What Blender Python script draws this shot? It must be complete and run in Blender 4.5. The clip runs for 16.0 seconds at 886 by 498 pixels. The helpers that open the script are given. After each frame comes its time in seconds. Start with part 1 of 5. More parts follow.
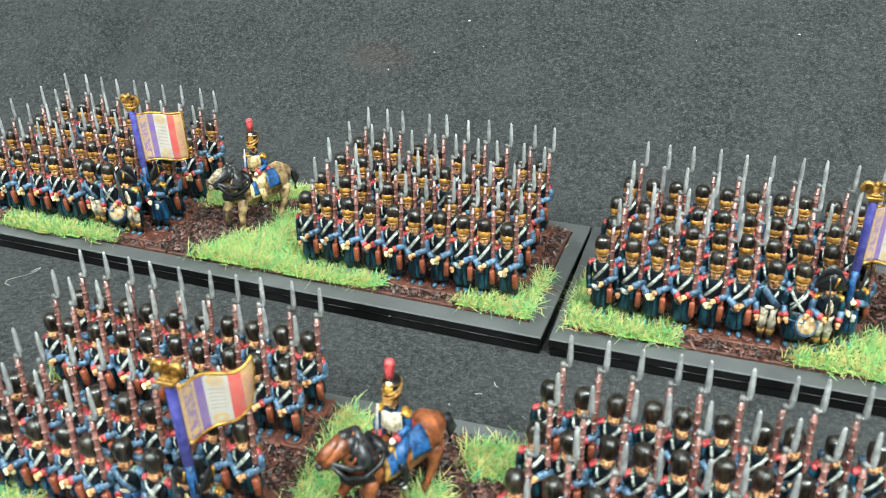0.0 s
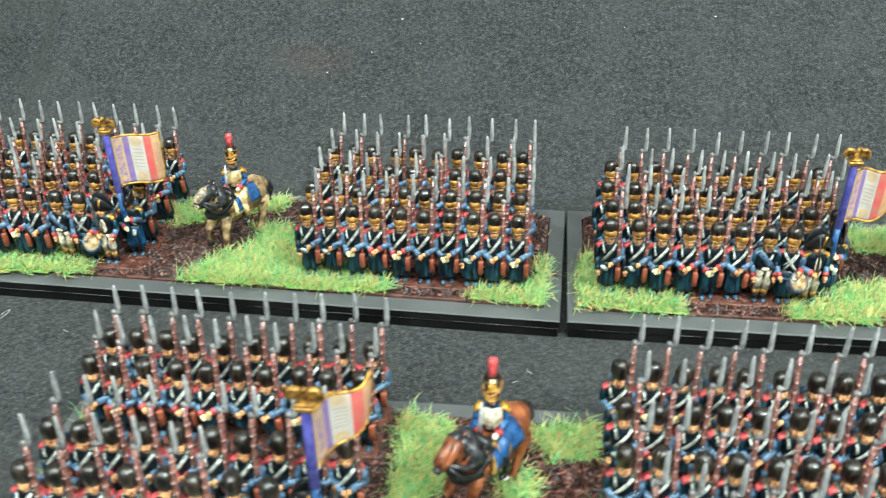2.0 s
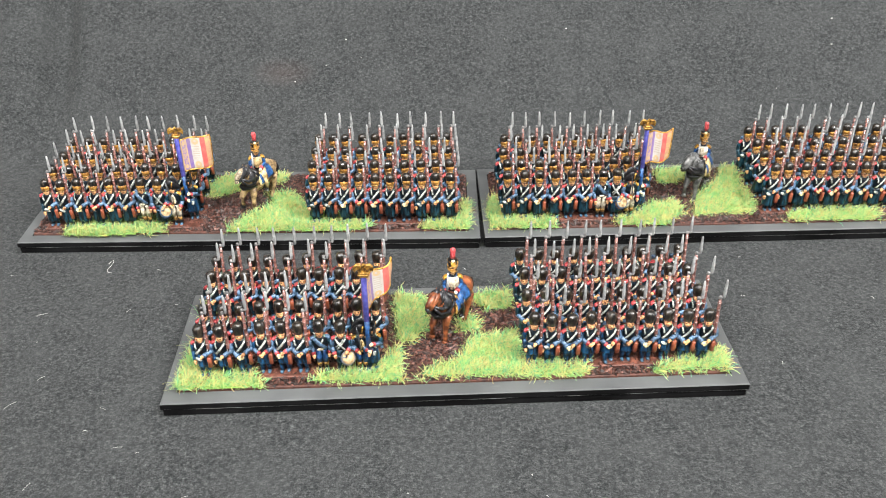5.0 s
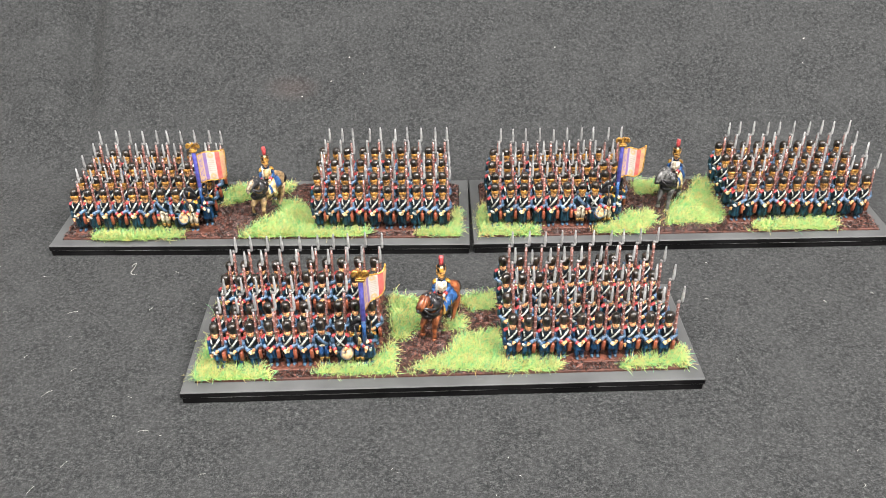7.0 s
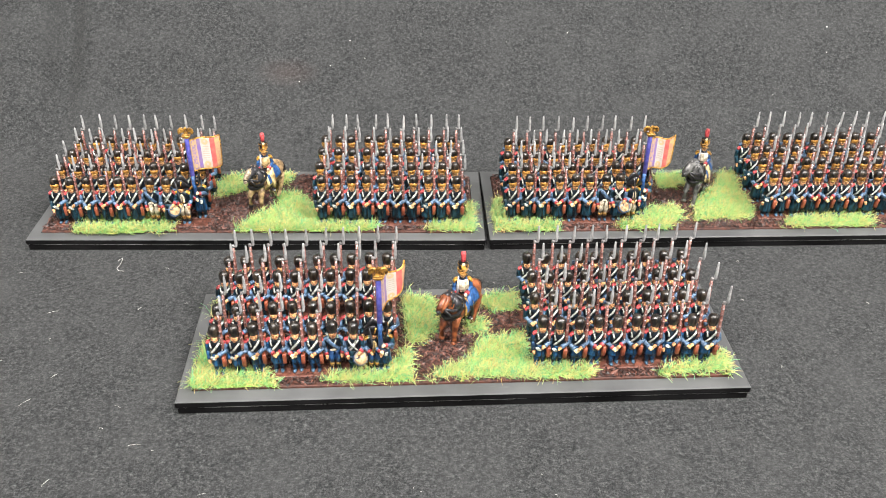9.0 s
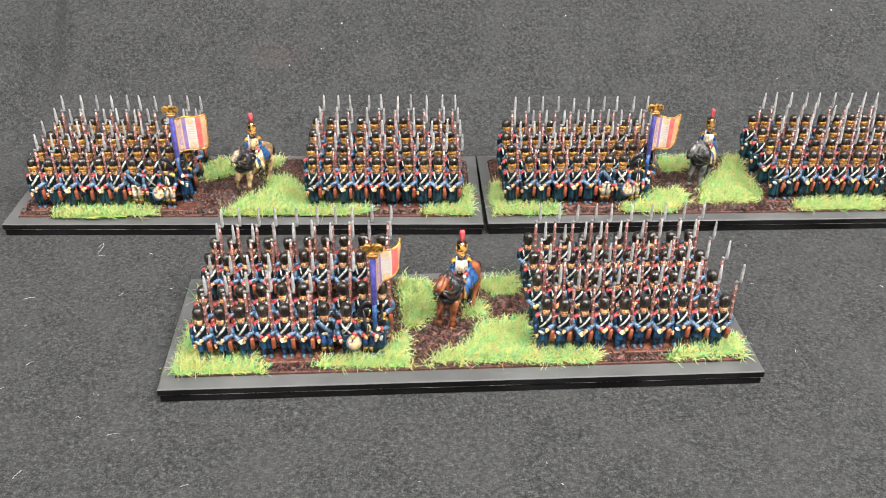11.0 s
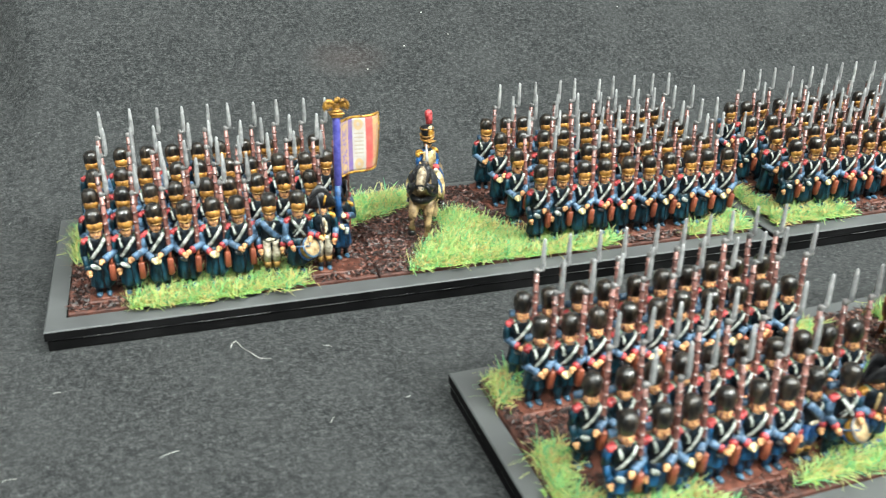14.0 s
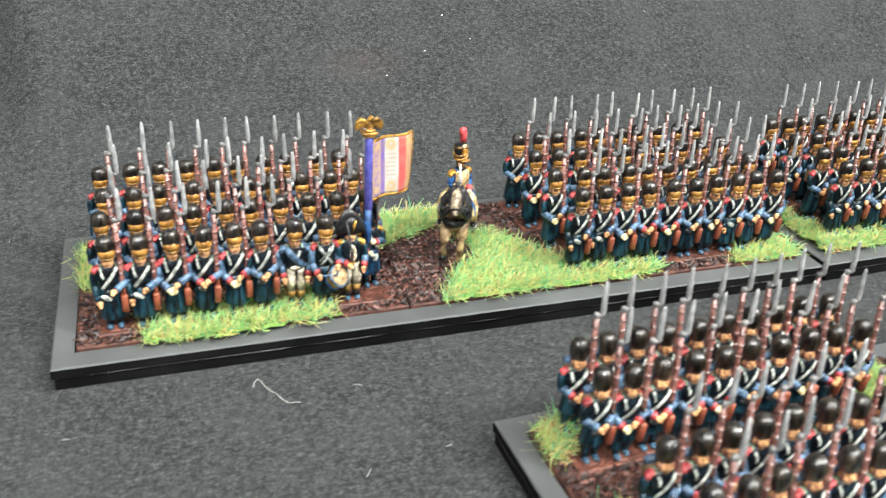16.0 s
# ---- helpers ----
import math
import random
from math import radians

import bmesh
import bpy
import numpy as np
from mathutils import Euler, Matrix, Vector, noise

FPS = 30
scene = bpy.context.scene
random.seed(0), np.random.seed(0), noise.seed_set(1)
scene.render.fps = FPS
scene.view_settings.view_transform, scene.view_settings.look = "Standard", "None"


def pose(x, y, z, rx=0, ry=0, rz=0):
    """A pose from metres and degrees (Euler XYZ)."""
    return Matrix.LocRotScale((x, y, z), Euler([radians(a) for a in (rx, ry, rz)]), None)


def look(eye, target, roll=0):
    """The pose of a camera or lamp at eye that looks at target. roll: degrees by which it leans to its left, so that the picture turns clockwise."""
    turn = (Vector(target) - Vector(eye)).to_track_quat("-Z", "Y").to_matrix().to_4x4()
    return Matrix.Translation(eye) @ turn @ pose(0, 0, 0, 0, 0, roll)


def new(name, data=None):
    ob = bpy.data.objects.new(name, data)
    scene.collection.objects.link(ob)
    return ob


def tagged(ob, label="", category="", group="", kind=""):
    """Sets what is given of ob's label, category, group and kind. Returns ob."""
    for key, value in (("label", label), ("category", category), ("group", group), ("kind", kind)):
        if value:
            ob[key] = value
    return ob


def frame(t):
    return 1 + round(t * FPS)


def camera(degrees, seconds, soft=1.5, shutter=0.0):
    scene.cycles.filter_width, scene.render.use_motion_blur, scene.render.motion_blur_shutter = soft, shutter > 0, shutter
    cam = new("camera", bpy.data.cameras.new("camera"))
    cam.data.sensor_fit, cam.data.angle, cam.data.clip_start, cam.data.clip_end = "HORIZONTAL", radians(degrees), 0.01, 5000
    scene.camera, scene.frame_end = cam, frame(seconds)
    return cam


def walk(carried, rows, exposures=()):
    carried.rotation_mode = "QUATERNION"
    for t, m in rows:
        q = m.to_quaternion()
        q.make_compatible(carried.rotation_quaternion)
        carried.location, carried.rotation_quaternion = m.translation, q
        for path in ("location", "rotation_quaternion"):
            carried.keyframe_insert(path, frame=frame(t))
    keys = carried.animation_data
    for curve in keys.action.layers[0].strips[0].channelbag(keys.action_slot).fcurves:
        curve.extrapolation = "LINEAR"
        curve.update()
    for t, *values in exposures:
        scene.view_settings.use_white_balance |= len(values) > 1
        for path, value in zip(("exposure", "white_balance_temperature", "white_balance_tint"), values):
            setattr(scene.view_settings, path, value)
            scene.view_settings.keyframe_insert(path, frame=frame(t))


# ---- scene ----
cam = camera(53.8, 16.0, soft=1.0, shutter=0.4)
cam.data.dof.use_dof, cam.data.dof.focus_distance, cam.data.dof.aperture_fstop = True, 0.26, 54.0
PATH = [
    (0, (0.0312, -0.1418, 0.1114), (-0.4898, 1.3162, -0.8067), -1.64),
    (0.5, (0.0267, -0.1419, 0.1112), (-0.4482, 1.3266, -0.8151), -1.64),
    (1, (0.0221, -0.1429, 0.1114), (-0.3829, 1.3409, -0.8236), -1.69),
    (1.5, (0.0163, -0.1475, 0.1134), (-0.3023, 1.3532, -0.8282), -1.57),
    (2, (-0.0045, -0.1525, 0.1160), (-0.1932, 1.3681, -0.8285), -0.89),
    (2.5, (-0.0242, -0.1702, 0.1144), (-0.1186, 1.3565, -0.8344), -0.94),
    (3, (-0.0283, -0.1958, 0.1247), (-0.0412, 1.3266, -0.8356), -0.70),
    (3.5, (-0.0343, -0.2141, 0.1349), (0.0034, 1.2956, -0.8446), -0.33),
    (4, (-0.0315, -0.2322, 0.1481), (0.0188, 1.2718, -0.8397), -0.33),
    (4.5, (-0.0226, -0.2420, 0.1579), (0.0226, 1.2594, -0.8338), -0.49),
    (7, (-0.0123, -0.2718, 0.1850), (0.0083, 1.2229, -0.8176), -0.70),
    (7.5, (-0.0243, -0.2640, 0.1779), (0.0137, 1.2266, -0.8304), -0.05),
    (8, (-0.0276, -0.2555, 0.1705), (0.0286, 1.2301, -0.8443), 0.46),
    (8.5, (-0.0257, -0.2530, 0.1712), (0.0427, 1.2350, -0.8394), 0.68),
    (11, (-0.0270, -0.2464, 0.1578), (0.0655, 1.2530, -0.8338), 0.99),
    (11.5, (-0.0354, -0.2376, 0.1465), (0.0978, 1.2610, -0.8417), 1.37),
    (12, (-0.0520, -0.2216, 0.1259), (0.1532, 1.2873, -0.8338), 1.67),
    (12.5, (-0.0813, -0.1933, 0.1101), (0.2102, 1.3225, -0.8158), 1.64),
    (13, (-0.1016, -0.1726, 0.1040), (0.2790, 1.3429, -0.7895), 1.83),
    (13.5, (-0.1158, -0.1582, 0.1005), (0.3496, 1.3531, -0.7593), 1.74),
    (14, (-0.1331, -0.1467, 0.0954), (0.4100, 1.3517, -0.7412), 2.04),
    (14.5, (-0.1417, -0.1346, 0.0922), (0.4619, 1.3476, -0.7315), 2.30),
    (15, (-0.1479, -0.1290, 0.0908), (0.4849, 1.3489, -0.7188), 2.43),
    (15.5, (-0.1491, -0.1263, 0.0907), (0.4771, 1.3428, -0.7397), 2.93),
    (16, (-0.1375, -0.1298, 0.0960), (0.4292, 1.3495, -0.7587), 3.20),
]
LIGHT = [(0, -0.1, 6120, -5), (1.5, -0.1, 6130, -6), (3, -0.03, 6140, -7), (4.5, 0.08, 6440, 6), (7, 0.16, 6740, 12), (8.5, 0.17, 6770, 12), (11, 0.10, 6770, 12), (12.5, 0.04, 6430, 2), (14, 0.07, 6350, 0), (15, 0.13, 6390, 3), (16, 0.15, 6480, 6)]
walk(cam, [(t, look(eye, target, roll)) for t, eye, target, roll in PATH], LIGHT)

# ---- world and light ----
world = bpy.data.worlds.new("world")
scene.world = world
world.use_nodes = True
wn = world.node_tree
sky = wn.nodes.new("ShaderNodeTexSky")
sky.sky_type, sky.sun_disc, sky.sun_elevation, sky.sun_rotation = "NISHITA", False, radians(40), radians(160)
wn.links.new(sky.outputs[0], wn.nodes["Background"].inputs[0])
wn.nodes["Background"].inputs[1].default_value = 0.08
scene.view_settings.exposure = 0.0


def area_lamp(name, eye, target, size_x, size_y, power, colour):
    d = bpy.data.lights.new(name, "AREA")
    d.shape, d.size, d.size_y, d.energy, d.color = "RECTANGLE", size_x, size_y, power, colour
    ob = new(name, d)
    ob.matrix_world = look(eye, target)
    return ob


# daylight from two windows on the viewer's side
area_lamp("window_light", (-0.62, -0.80, 0.98), (0, 0, 0), 0.15, 0.20, 10.0, (1.0, 0.985, 0.965))
area_lamp("window_light", (0.62, -0.60, 0.95), (0.05, -0.05, 0), 0.15, 0.20, 17.0, (1.0, 0.985, 0.965))
# added wide soft fill overhead, standing for no known lamp or window
area_lamp("overhead_fill_light", (0.10, -0.48, 1.38), (0.0, 0.0, 0.0), 1.9, 1.1, 69.0, (1.0, 0.985, 0.965))


# ---- materials ----
def mat_new(name):
    m = bpy.data.materials.new(name)
    m.use_nodes = True
    return m, m.node_tree, m.node_tree.nodes["Principled BSDF"]


def mixer(nt, fac, a, b):
    n = nt.nodes.new("ShaderNodeMix")
    n.data_type = "RGBA"
    for socket, value in ((n.inputs[0], fac), (n.inputs[6], a), (n.inputs[7], b)):
        if isinstance(value, (tuple, list)):
            socket.default_value = (*value[:3], 1)
        elif isinstance(value, (int, float)):
            socket.default_value = value
        else:
            nt.links.new(value, socket)
    return n.outputs[2]


def noise_of(nt, scale, detail=3.0, rough=0.55, stretch=None, local=True):
    tc = nt.nodes.new("ShaderNodeTexCoord")
    n = nt.nodes.new("ShaderNodeTexNoise")
    n.inputs["Scale"].default_value, n.inputs["Detail"].default_value, n.inputs["Roughness"].default_value = scale, detail, rough
    src = tc.outputs["Object"]
    if stretch:
        mp = nt.nodes.new("ShaderNodeMapping")
        mp.inputs["Scale"].default_value = stretch
        nt.links.new(src, mp.inputs[0])
        src = mp.outputs[0]
    nt.links.new(src, n.inputs["Vector"])
    return n.outputs["Fac"]


def ramp(nt, fac, lo, hi):
    n = nt.nodes.new("ShaderNodeMapRange")
    n.inputs[1].default_value, n.inputs[2].default_value = lo, hi
    nt.links.new(fac, n.inputs[0])
    return n.outputs[0]


def bump(nt, bsdf, height, strength, distance):
    b = nt.nodes.new("ShaderNodeBump")
    b.inputs["Strength"].default_value, b.inputs["Distance"].default_value = strength, distance
    nt.links.new(height, b.inputs["Height"])
    nt.links.new(b.outputs[0], bsdf.inputs["Normal"])


def paint(name, dark, light, rough=0.42, metal=0.0, grain=900.0, relief=0.0001, lo=0.35, hi=0.7, spec=0.5, stretch=None, gloss=0.0):
    """Brushed-on model paint: two tones worked over each other, at the size of brush marks, with a small change from figure to figure."""
    m, nt, b = mat_new(name)
    info = nt.nodes.new("ShaderNodeObjectInfo")
    tc = nt.nodes.new("ShaderNodeTexCoord")
    add = nt.nodes.new("ShaderNodeVectorMath")
    add.operation = "ADD"
    nt.links.new(tc.outputs["Object"], add.inputs[0])
    nt.links.new(info.outputs["Random"], add.inputs[1])
    n = nt.nodes.new("ShaderNodeTexNoise")
    n.inputs["Scale"].default_value, n.inputs["Detail"].default_value, n.inputs["Roughness"].default_value = grain, 3.0, 0.6
    src = add.outputs[0]
    if stretch:
        mp = nt.nodes.new("ShaderNodeMapping")
        mp.inputs["Scale"].default_value = stretch
        nt.links.new(src, mp.inputs[0])
        src = mp.outputs[0]
    nt.links.new(src, n.inputs["Vector"])
    col = mixer(nt, ramp(nt, n.outputs["Fac"], lo, hi), dark, light)
    v = nt.nodes.new("ShaderNodeMapRange")
    v.inputs[3].default_value, v.inputs[4].default_value = 0.82, 1.18
    nt.links.new(info.outputs["Random"], v.inputs[0])
    hsv = nt.nodes.new("ShaderNodeHueSaturation")
    nt.links.new(col, hsv.inputs["Color"])
    nt.links.new(v.outputs[0], hsv.inputs["Value"])
    nt.links.new(hsv.outputs[0], b.inputs["Base Color"])
    b.inputs["Roughness"].default_value, b.inputs["Metallic"].default_value = rough, metal
    b.inputs["Specular IOR Level"].default_value = spec
    # a coat of varnish over the paint
    b.inputs["Coat Weight"].default_value, b.inputs["Coat Roughness"].default_value = gloss, 0.10
    if relief:
        bump(nt, b, n.outputs["Fac"], 0.5, relief)
    return m


M_COAT = paint("dark_blue_coat_paint", (0.0010, 0.0034, 0.0055), (0.014, 0.060, 0.090), 0.36, stretch=(1, 1, 0.35), relief=0.0003, lo=0.40, hi=0.66, spec=0.35)
M_COAT_BRIGHT = paint("bright_blue_coat_paint", (0.002, 0.008, 0.018), (0.015, 0.085, 0.20), 0.36, stretch=(1, 1, 0.35), relief=0.0003, lo=0.40, hi=0.66, spec=0.35)
M_TUNIC = paint("blue_black_tunic_paint", (0.0010, 0.0018, 0.0028), (0.010, 0.021, 0.032), 0.36, relief=0.0003, lo=0.42, hi=0.68, spec=0.35)
M_SLEEVE = paint("grey_blue_sleeve_paint", (0.012, 0.028, 0.055), (0.10, 0.175, 0.28), 0.40, relief=0.0002, lo=0.33, hi=0.6)
M_RED = paint("red_trim_paint", (0.13, 0.007, 0.010), (0.58, 0.085, 0.090), 0.40, lo=0.36, hi=0.66)
M_SKIN = paint("tan_face_paint", (0.17, 0.058, 0.020), (0.74, 0.40, 0.18), 0.45, lo=0.32, hi=0.58)
M_GLOVE = paint("cream_paint", (0.42, 0.30, 0.14), (0.75, 0.63, 0.36), 0.45, lo=0.2, hi=0.55)
M_BELT = paint("white_belt_paint", (0.17, 0.19, 0.17), (0.66, 0.69, 0.64), 0.45, lo=0.40, hi=0.66)
M_WHITE = paint("white_cloth_paint", (0.24, 0.20, 0.13), (0.74, 0.68, 0.54), 0.48, lo=0.36, hi=0.62)
M_FUR = paint("black_fur_hat_paint", (0.0025, 0.0024, 0.0022), (0.050, 0.036, 0.023), 0.34, grain=1300, relief=0.0009, spec=0.4, stretch=(1, 1, 0.3), lo=0.45, hi=0.75, gloss=0.9)
M_BRASS = paint("dull_brass_paint", (0.11, 0.042, 0.008), (0.50, 0.255, 0.058), 0.36, metal=0.15, lo=0.34, hi=0.62)
M_GOLD = paint("bright_gold_paint", (0.16, 0.06, 0.008), (0.72, 0.40, 0.07), 0.32, metal=0.5, lo=0.34, hi=0.62)
M_STEEL = paint("silver_steel_paint", (0.26, 0.265, 0.27), (0.54, 0.545, 0.55), 0.42, metal=0.35, grain=700)
M_IRON = paint("dull_iron_paint", (0.10, 0.10, 0.10), (0.30, 0.29, 0.285), 0.45, metal=0.3, grain=700)
M_WOOD = paint("red_brown_stock_paint", (0.060, 0.019, 0.015), (0.32, 0.145, 0.120), 0.34, gloss=0.8)
M_BUTT = paint("brick_brown_butt_paint", (0.16, 0.040, 0.020), (0.30, 0.085, 0.045), 0.40)
M_SHOE = paint("steel_blue_shoe_paint", (0.012, 0.030, 0.05), (0.07, 0.16, 0.25), 0.40)
M_PACK = paint("hide_pack_paint", (0.10, 0.055, 0.03), (0.26, 0.16, 0.09), 0.55)
M_BLACK = paint("black_leather_paint", (0.003, 0.003, 0.0035), (0.018, 0.018, 0.020), 0.32, spec=0.35)
M_DARKSTEEL = paint("dark_blade_paint", (0.03, 0.035, 0.04), (0.16, 0.17, 0.19), 0.30, metal=0.5)
M_BLUE = paint("strong_blue_paint", (0.004, 0.018, 0.065), (0.026, 0.10, 0.27), 0.42, lo=0.34, hi=0.62)
M_CREAM = paint("cream_coat_paint", (0.14, 0.085, 0.03), (0.62, 0.48, 0.24), 0.45, lo=0.32, hi=0.6)
M_CORD = paint("dull_cord_paint", (0.06, 0.026, 0.006), (0.42, 0.24, 0.065), 0.40, metal=0.2, lo=0.38, hi=0.62)
M_PALE = paint("pale_horse_face_paint", (0.09, 0.065, 0.042), (0.42, 0.35, 0.24), 0.45, lo=0.36, hi=0.60)
M_BRONZE = paint("gilt_bronze_paint", (0.085, 0.036, 0.006), (0.56, 0.31, 0.065), 0.34, metal=0.4, lo=0.36, hi=0.64, grain=700)
M_STRAP = paint("grey_green_strap_paint", (0.03, 0.06, 0.035), (0.22, 0.34, 0.24), 0.45, lo=0.35, hi=0.6)
M_DRUM = paint("drum_skin_paint", (0.24, 0.14, 0.06), (0.56, 0.42, 0.23), 0.45, lo=0.36, hi=0.6)
M_STRIP = paint("brick_brown_strip_paint", (0.05, 0.016, 0.010), (0.17, 0.058, 0.036), 0.55, grain=500, relief=0.0003)
M_BUCKSKIN = paint("buckskin_horse_paint", (0.05, 0.027, 0.011), (0.46, 0.32, 0.17), 0.45, grain=420, lo=0.37, hi=0.62)
M_GREY = paint("dark_grey_horse_paint", (0.018, 0.018, 0.018), (0.22, 0.22, 0.215), 0.42, grain=420, lo=0.34, hi=0.64)
M_CHESTNUT = paint("chestnut_horse_paint", (0.055, 0.014, 0.006), (0.36, 0.115, 0.045), 0.38, grain=420)
M_MANE = paint("black_mane_paint", (0.005, 0.005, 0.006), (0.045, 0.045, 0.050), 0.35)
M_GREYMANE = paint("grey_mane_paint", (0.02, 0.02, 0.021), (0.21, 0.215, 0.215), 0.35)
M_POLE = paint("violet_blue_pole_paint", (0.045, 0.046, 0.24), (0.12, 0.115, 0.44), 0.45)


def math_half(nt, fac):
    n = nt.nodes.new("ShaderNodeMath")
    n.operation = "MULTIPLY"
    n.inputs[1].default_value = 0.45
    nt.links.new(fac, n.inputs[0])
    return n.outputs[0]


def felt():
    m, nt, b = mat_new("black_felt")
    fine = noise_of(nt, 2400, 2.0, 0.7)
    fibre = noise_of(nt, 1300, 3.0, 0.75, (0.7, 1.5, 1.5))
    cross = noise_of(nt, 1200, 3.0, 0.75, (1.6, 0.65, 1.6))
    clot = noise_of(nt, 720, 4.0, 0.7)
    broad = noise_of(nt, 55, 4.0, 0.6)
    c = mixer(nt, ramp(nt, fine, 0.36, 0.64), (0.0209, 0.0218, 0.0224), (0.0609, 0.0638, 0.0649))
    c = mixer(nt, math_half(nt, ramp(nt, fibre, 0.53, 0.66)), c, (0.1535, 0.1600, 0.1611))
    c = mixer(nt, math_half(nt, ramp(nt, cross, 0.55, 0.68)), c, (0.1414, 0.1471, 0.1475))
    clump = nt.nodes.new("ShaderNodeMath")
    clump.operation = "MULTIPLY"
    clump.inputs[1].default_value = 0.74
    nt.links.new(ramp(nt, clot, 0.40, 0.64), clump.inputs[0])
    c = mixer(nt, clump.outputs[0], c, (0.0109, 0.0117, 0.0124))
    c2 = mixer(nt, math_half(nt, ramp(nt, broad, 0.40, 0.80)), c, (0.0605, 0.0632, 0.0641))
    # one faded brownish smudge on the rising part
    tc = nt.nodes.new("ShaderNodeTexCoord")
    mp = nt.nodes.new("ShaderNodeMapping")
    mp.vector_type = "TEXTURE"
    mp.inputs["Location"].default_value = (-0.075, 0.101, 0.026)
    mp.inputs["Scale"].default_value = (0.015, 0.008, 0.008)
    nt.links.new(tc.outputs["Object"], mp.inputs[0])
    ln = nt.nodes.new("ShaderNodeVectorMath")
    ln.operation = "LENGTH"
    nt.links.new(mp.outputs[0], ln.inputs[0])
    mask = nt.nodes.new("ShaderNodeMapRange")
    mask.inputs[1].default_value, mask.inputs[2].default_value, mask.inputs[3].default_value, mask.inputs[4].default_value = 0.1, 1.0, 0.24, 0.0
    nt.links.new(ln.outputs["Value"], mask.inputs[0])
    c3 = mixer(nt, mask.outputs[0], c2, (0.0837, 0.0574, 0.0516))
    nt.links.new(c3, b.inputs["Base Color"])
    b.inputs["Roughness"].default_value = 0.95
    b.inputs["Specular IOR Level"].default_value = 0.02
    b.inputs["Sheen Weight"].default_value = 0.04
    b.inputs["Sheen Roughness"].default_value = 0.5
    bump(nt, b, fibre, 0.8, 0.0004)
    return m


def tray_paint(name, dark, light, scuff, gloss=0.5):
    m, nt, b = mat_new(name)
    n = noise_of(nt, 90, 4.0)
    scratch = noise_of(nt, 260, 3.0, 0.6, (0.25, 1.0, 5.0))
    c = mixer(nt, ramp(nt, n, 0.35, 0.7), dark, light)
    c = mixer(nt, ramp(nt, scratch, 0.66, 0.80), c, scuff)
    nt.links.new(c, b.inputs["Base Color"])
    nt.links.new(ramp(nt, n, -0.7, 1.3), b.inputs["Roughness"])
    b.inputs["Specular IOR Level"].default_value = gloss
    bump(nt, b, scratch, 0.25, 0.0002)
    return m


def earth_base():
    m, nt, b = mat_new("red_brown_base_paint")
    n = noise_of(nt, 420, 4.0, 0.65)
    c = mixer(nt, ramp(nt, n, 0.3, 0.7), (0.022, 0.009, 0.007), (0.13, 0.046, 0.030))
    nt.links.new(c, b.inputs["Base Color"])
    b.inputs["Roughness"].default_value = 0.7
    bump(nt, b, n, 0.8, 0.0006)
    return m


def island_mix(name, cols, rough):
    """One tone for every loose piece, drawn from a row of tones."""
    m, nt, b = mat_new(name)
    g = nt.nodes.new("ShaderNodeNewGeometry")
    r = nt.nodes.new("ShaderNodeValToRGB")
    e = r.color_ramp.elements
    while len(e) < len(cols):
        e.new(0.5)
    for k, c in enumerate(cols):
        e[k].position = k / (len(cols) - 1)
        e[k].color = (*c, 1)
    nt.links.new(g.outputs["Random Per Island"], r.inputs[0])
    nt.links.new(r.outputs[0], b.inputs["Base Color"])
    b.inputs["Roughness"].default_value = rough
    return m


def grass_tones(name, cols, rough):
    m = island_mix(name, cols, rough)
    nt = m.node_tree
    b = nt.nodes["Principled BSDF"]
    old = b.inputs["Base Color"].links[0].from_socket
    drift = ramp(nt, noise_of(nt, 260, 2.0), 0.48, 0.66)
    tone = mixer(nt, math_half(nt, drift), old, (0.20, 0.60, 0.22))
    nt.links.new(tone, b.inputs["Base Color"])
    b.inputs["Specular IOR Level"].default_value = 0.2
    thin = nt.nodes.new("ShaderNodeBsdfTranslucent")
    nt.links.new(tone, thin.inputs["Color"])
    both = nt.nodes.new("ShaderNodeMixShader")
    both.inputs[0].default_value = 0.42
    nt.links.new(b.outputs[0], both.inputs[1])
    nt.links.new(thin.outputs[0], both.inputs[2])
    nt.links.new(both.outputs[0], nt.nodes["Material Output"].inputs["Surface"])
    return m


M_FELT, M_EARTH = felt(), earth_base()
# tray boards in two tones: frame top dark grey, sides and bottom near-black
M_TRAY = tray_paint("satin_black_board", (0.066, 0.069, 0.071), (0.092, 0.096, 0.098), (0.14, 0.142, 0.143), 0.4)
M_DARK_BOARD = tray_paint("near_black_board", (0.004, 0.004, 0.0042), (0.010, 0.010, 0.0105), (0.030, 0.029, 0.028), 0.06)
M_SEAM = paint("pale_grey_seam", (0.10, 0.10, 0.10), (0.34, 0.34, 0.34), 0.35, relief=0, grain=300)
M_GRASS = grass_tones("static_grass_fibre", ((0.12, 0.41, 0.23), (0.24, 0.53, 0.24), (0.41, 0.61, 0.24), (0.55, 0.66, 0.24), (0.70, 0.67, 0.27), (0.66, 0.55, 0.27), (0.64, 0.38, 0.14)), 0.6)
M_TURF = paint("green_turf_glue", (0.14, 0.27, 0.05), (0.31, 0.46, 0.11), 0.8, grain=1100, relief=0.0005)
M_SOIL = island_mix("soil_flake", ((0.006, 0.003, 0.0025), (0.016, 0.007, 0.0055), (0.040, 0.016, 0.012), (0.085, 0.033, 0.024), (0.18, 0.075, 0.055)), 0.45)
M_LINT = paint("white_lint", (0.38, 0.38, 0.36), (0.60, 0.60, 0.57), 0.7, relief=0)
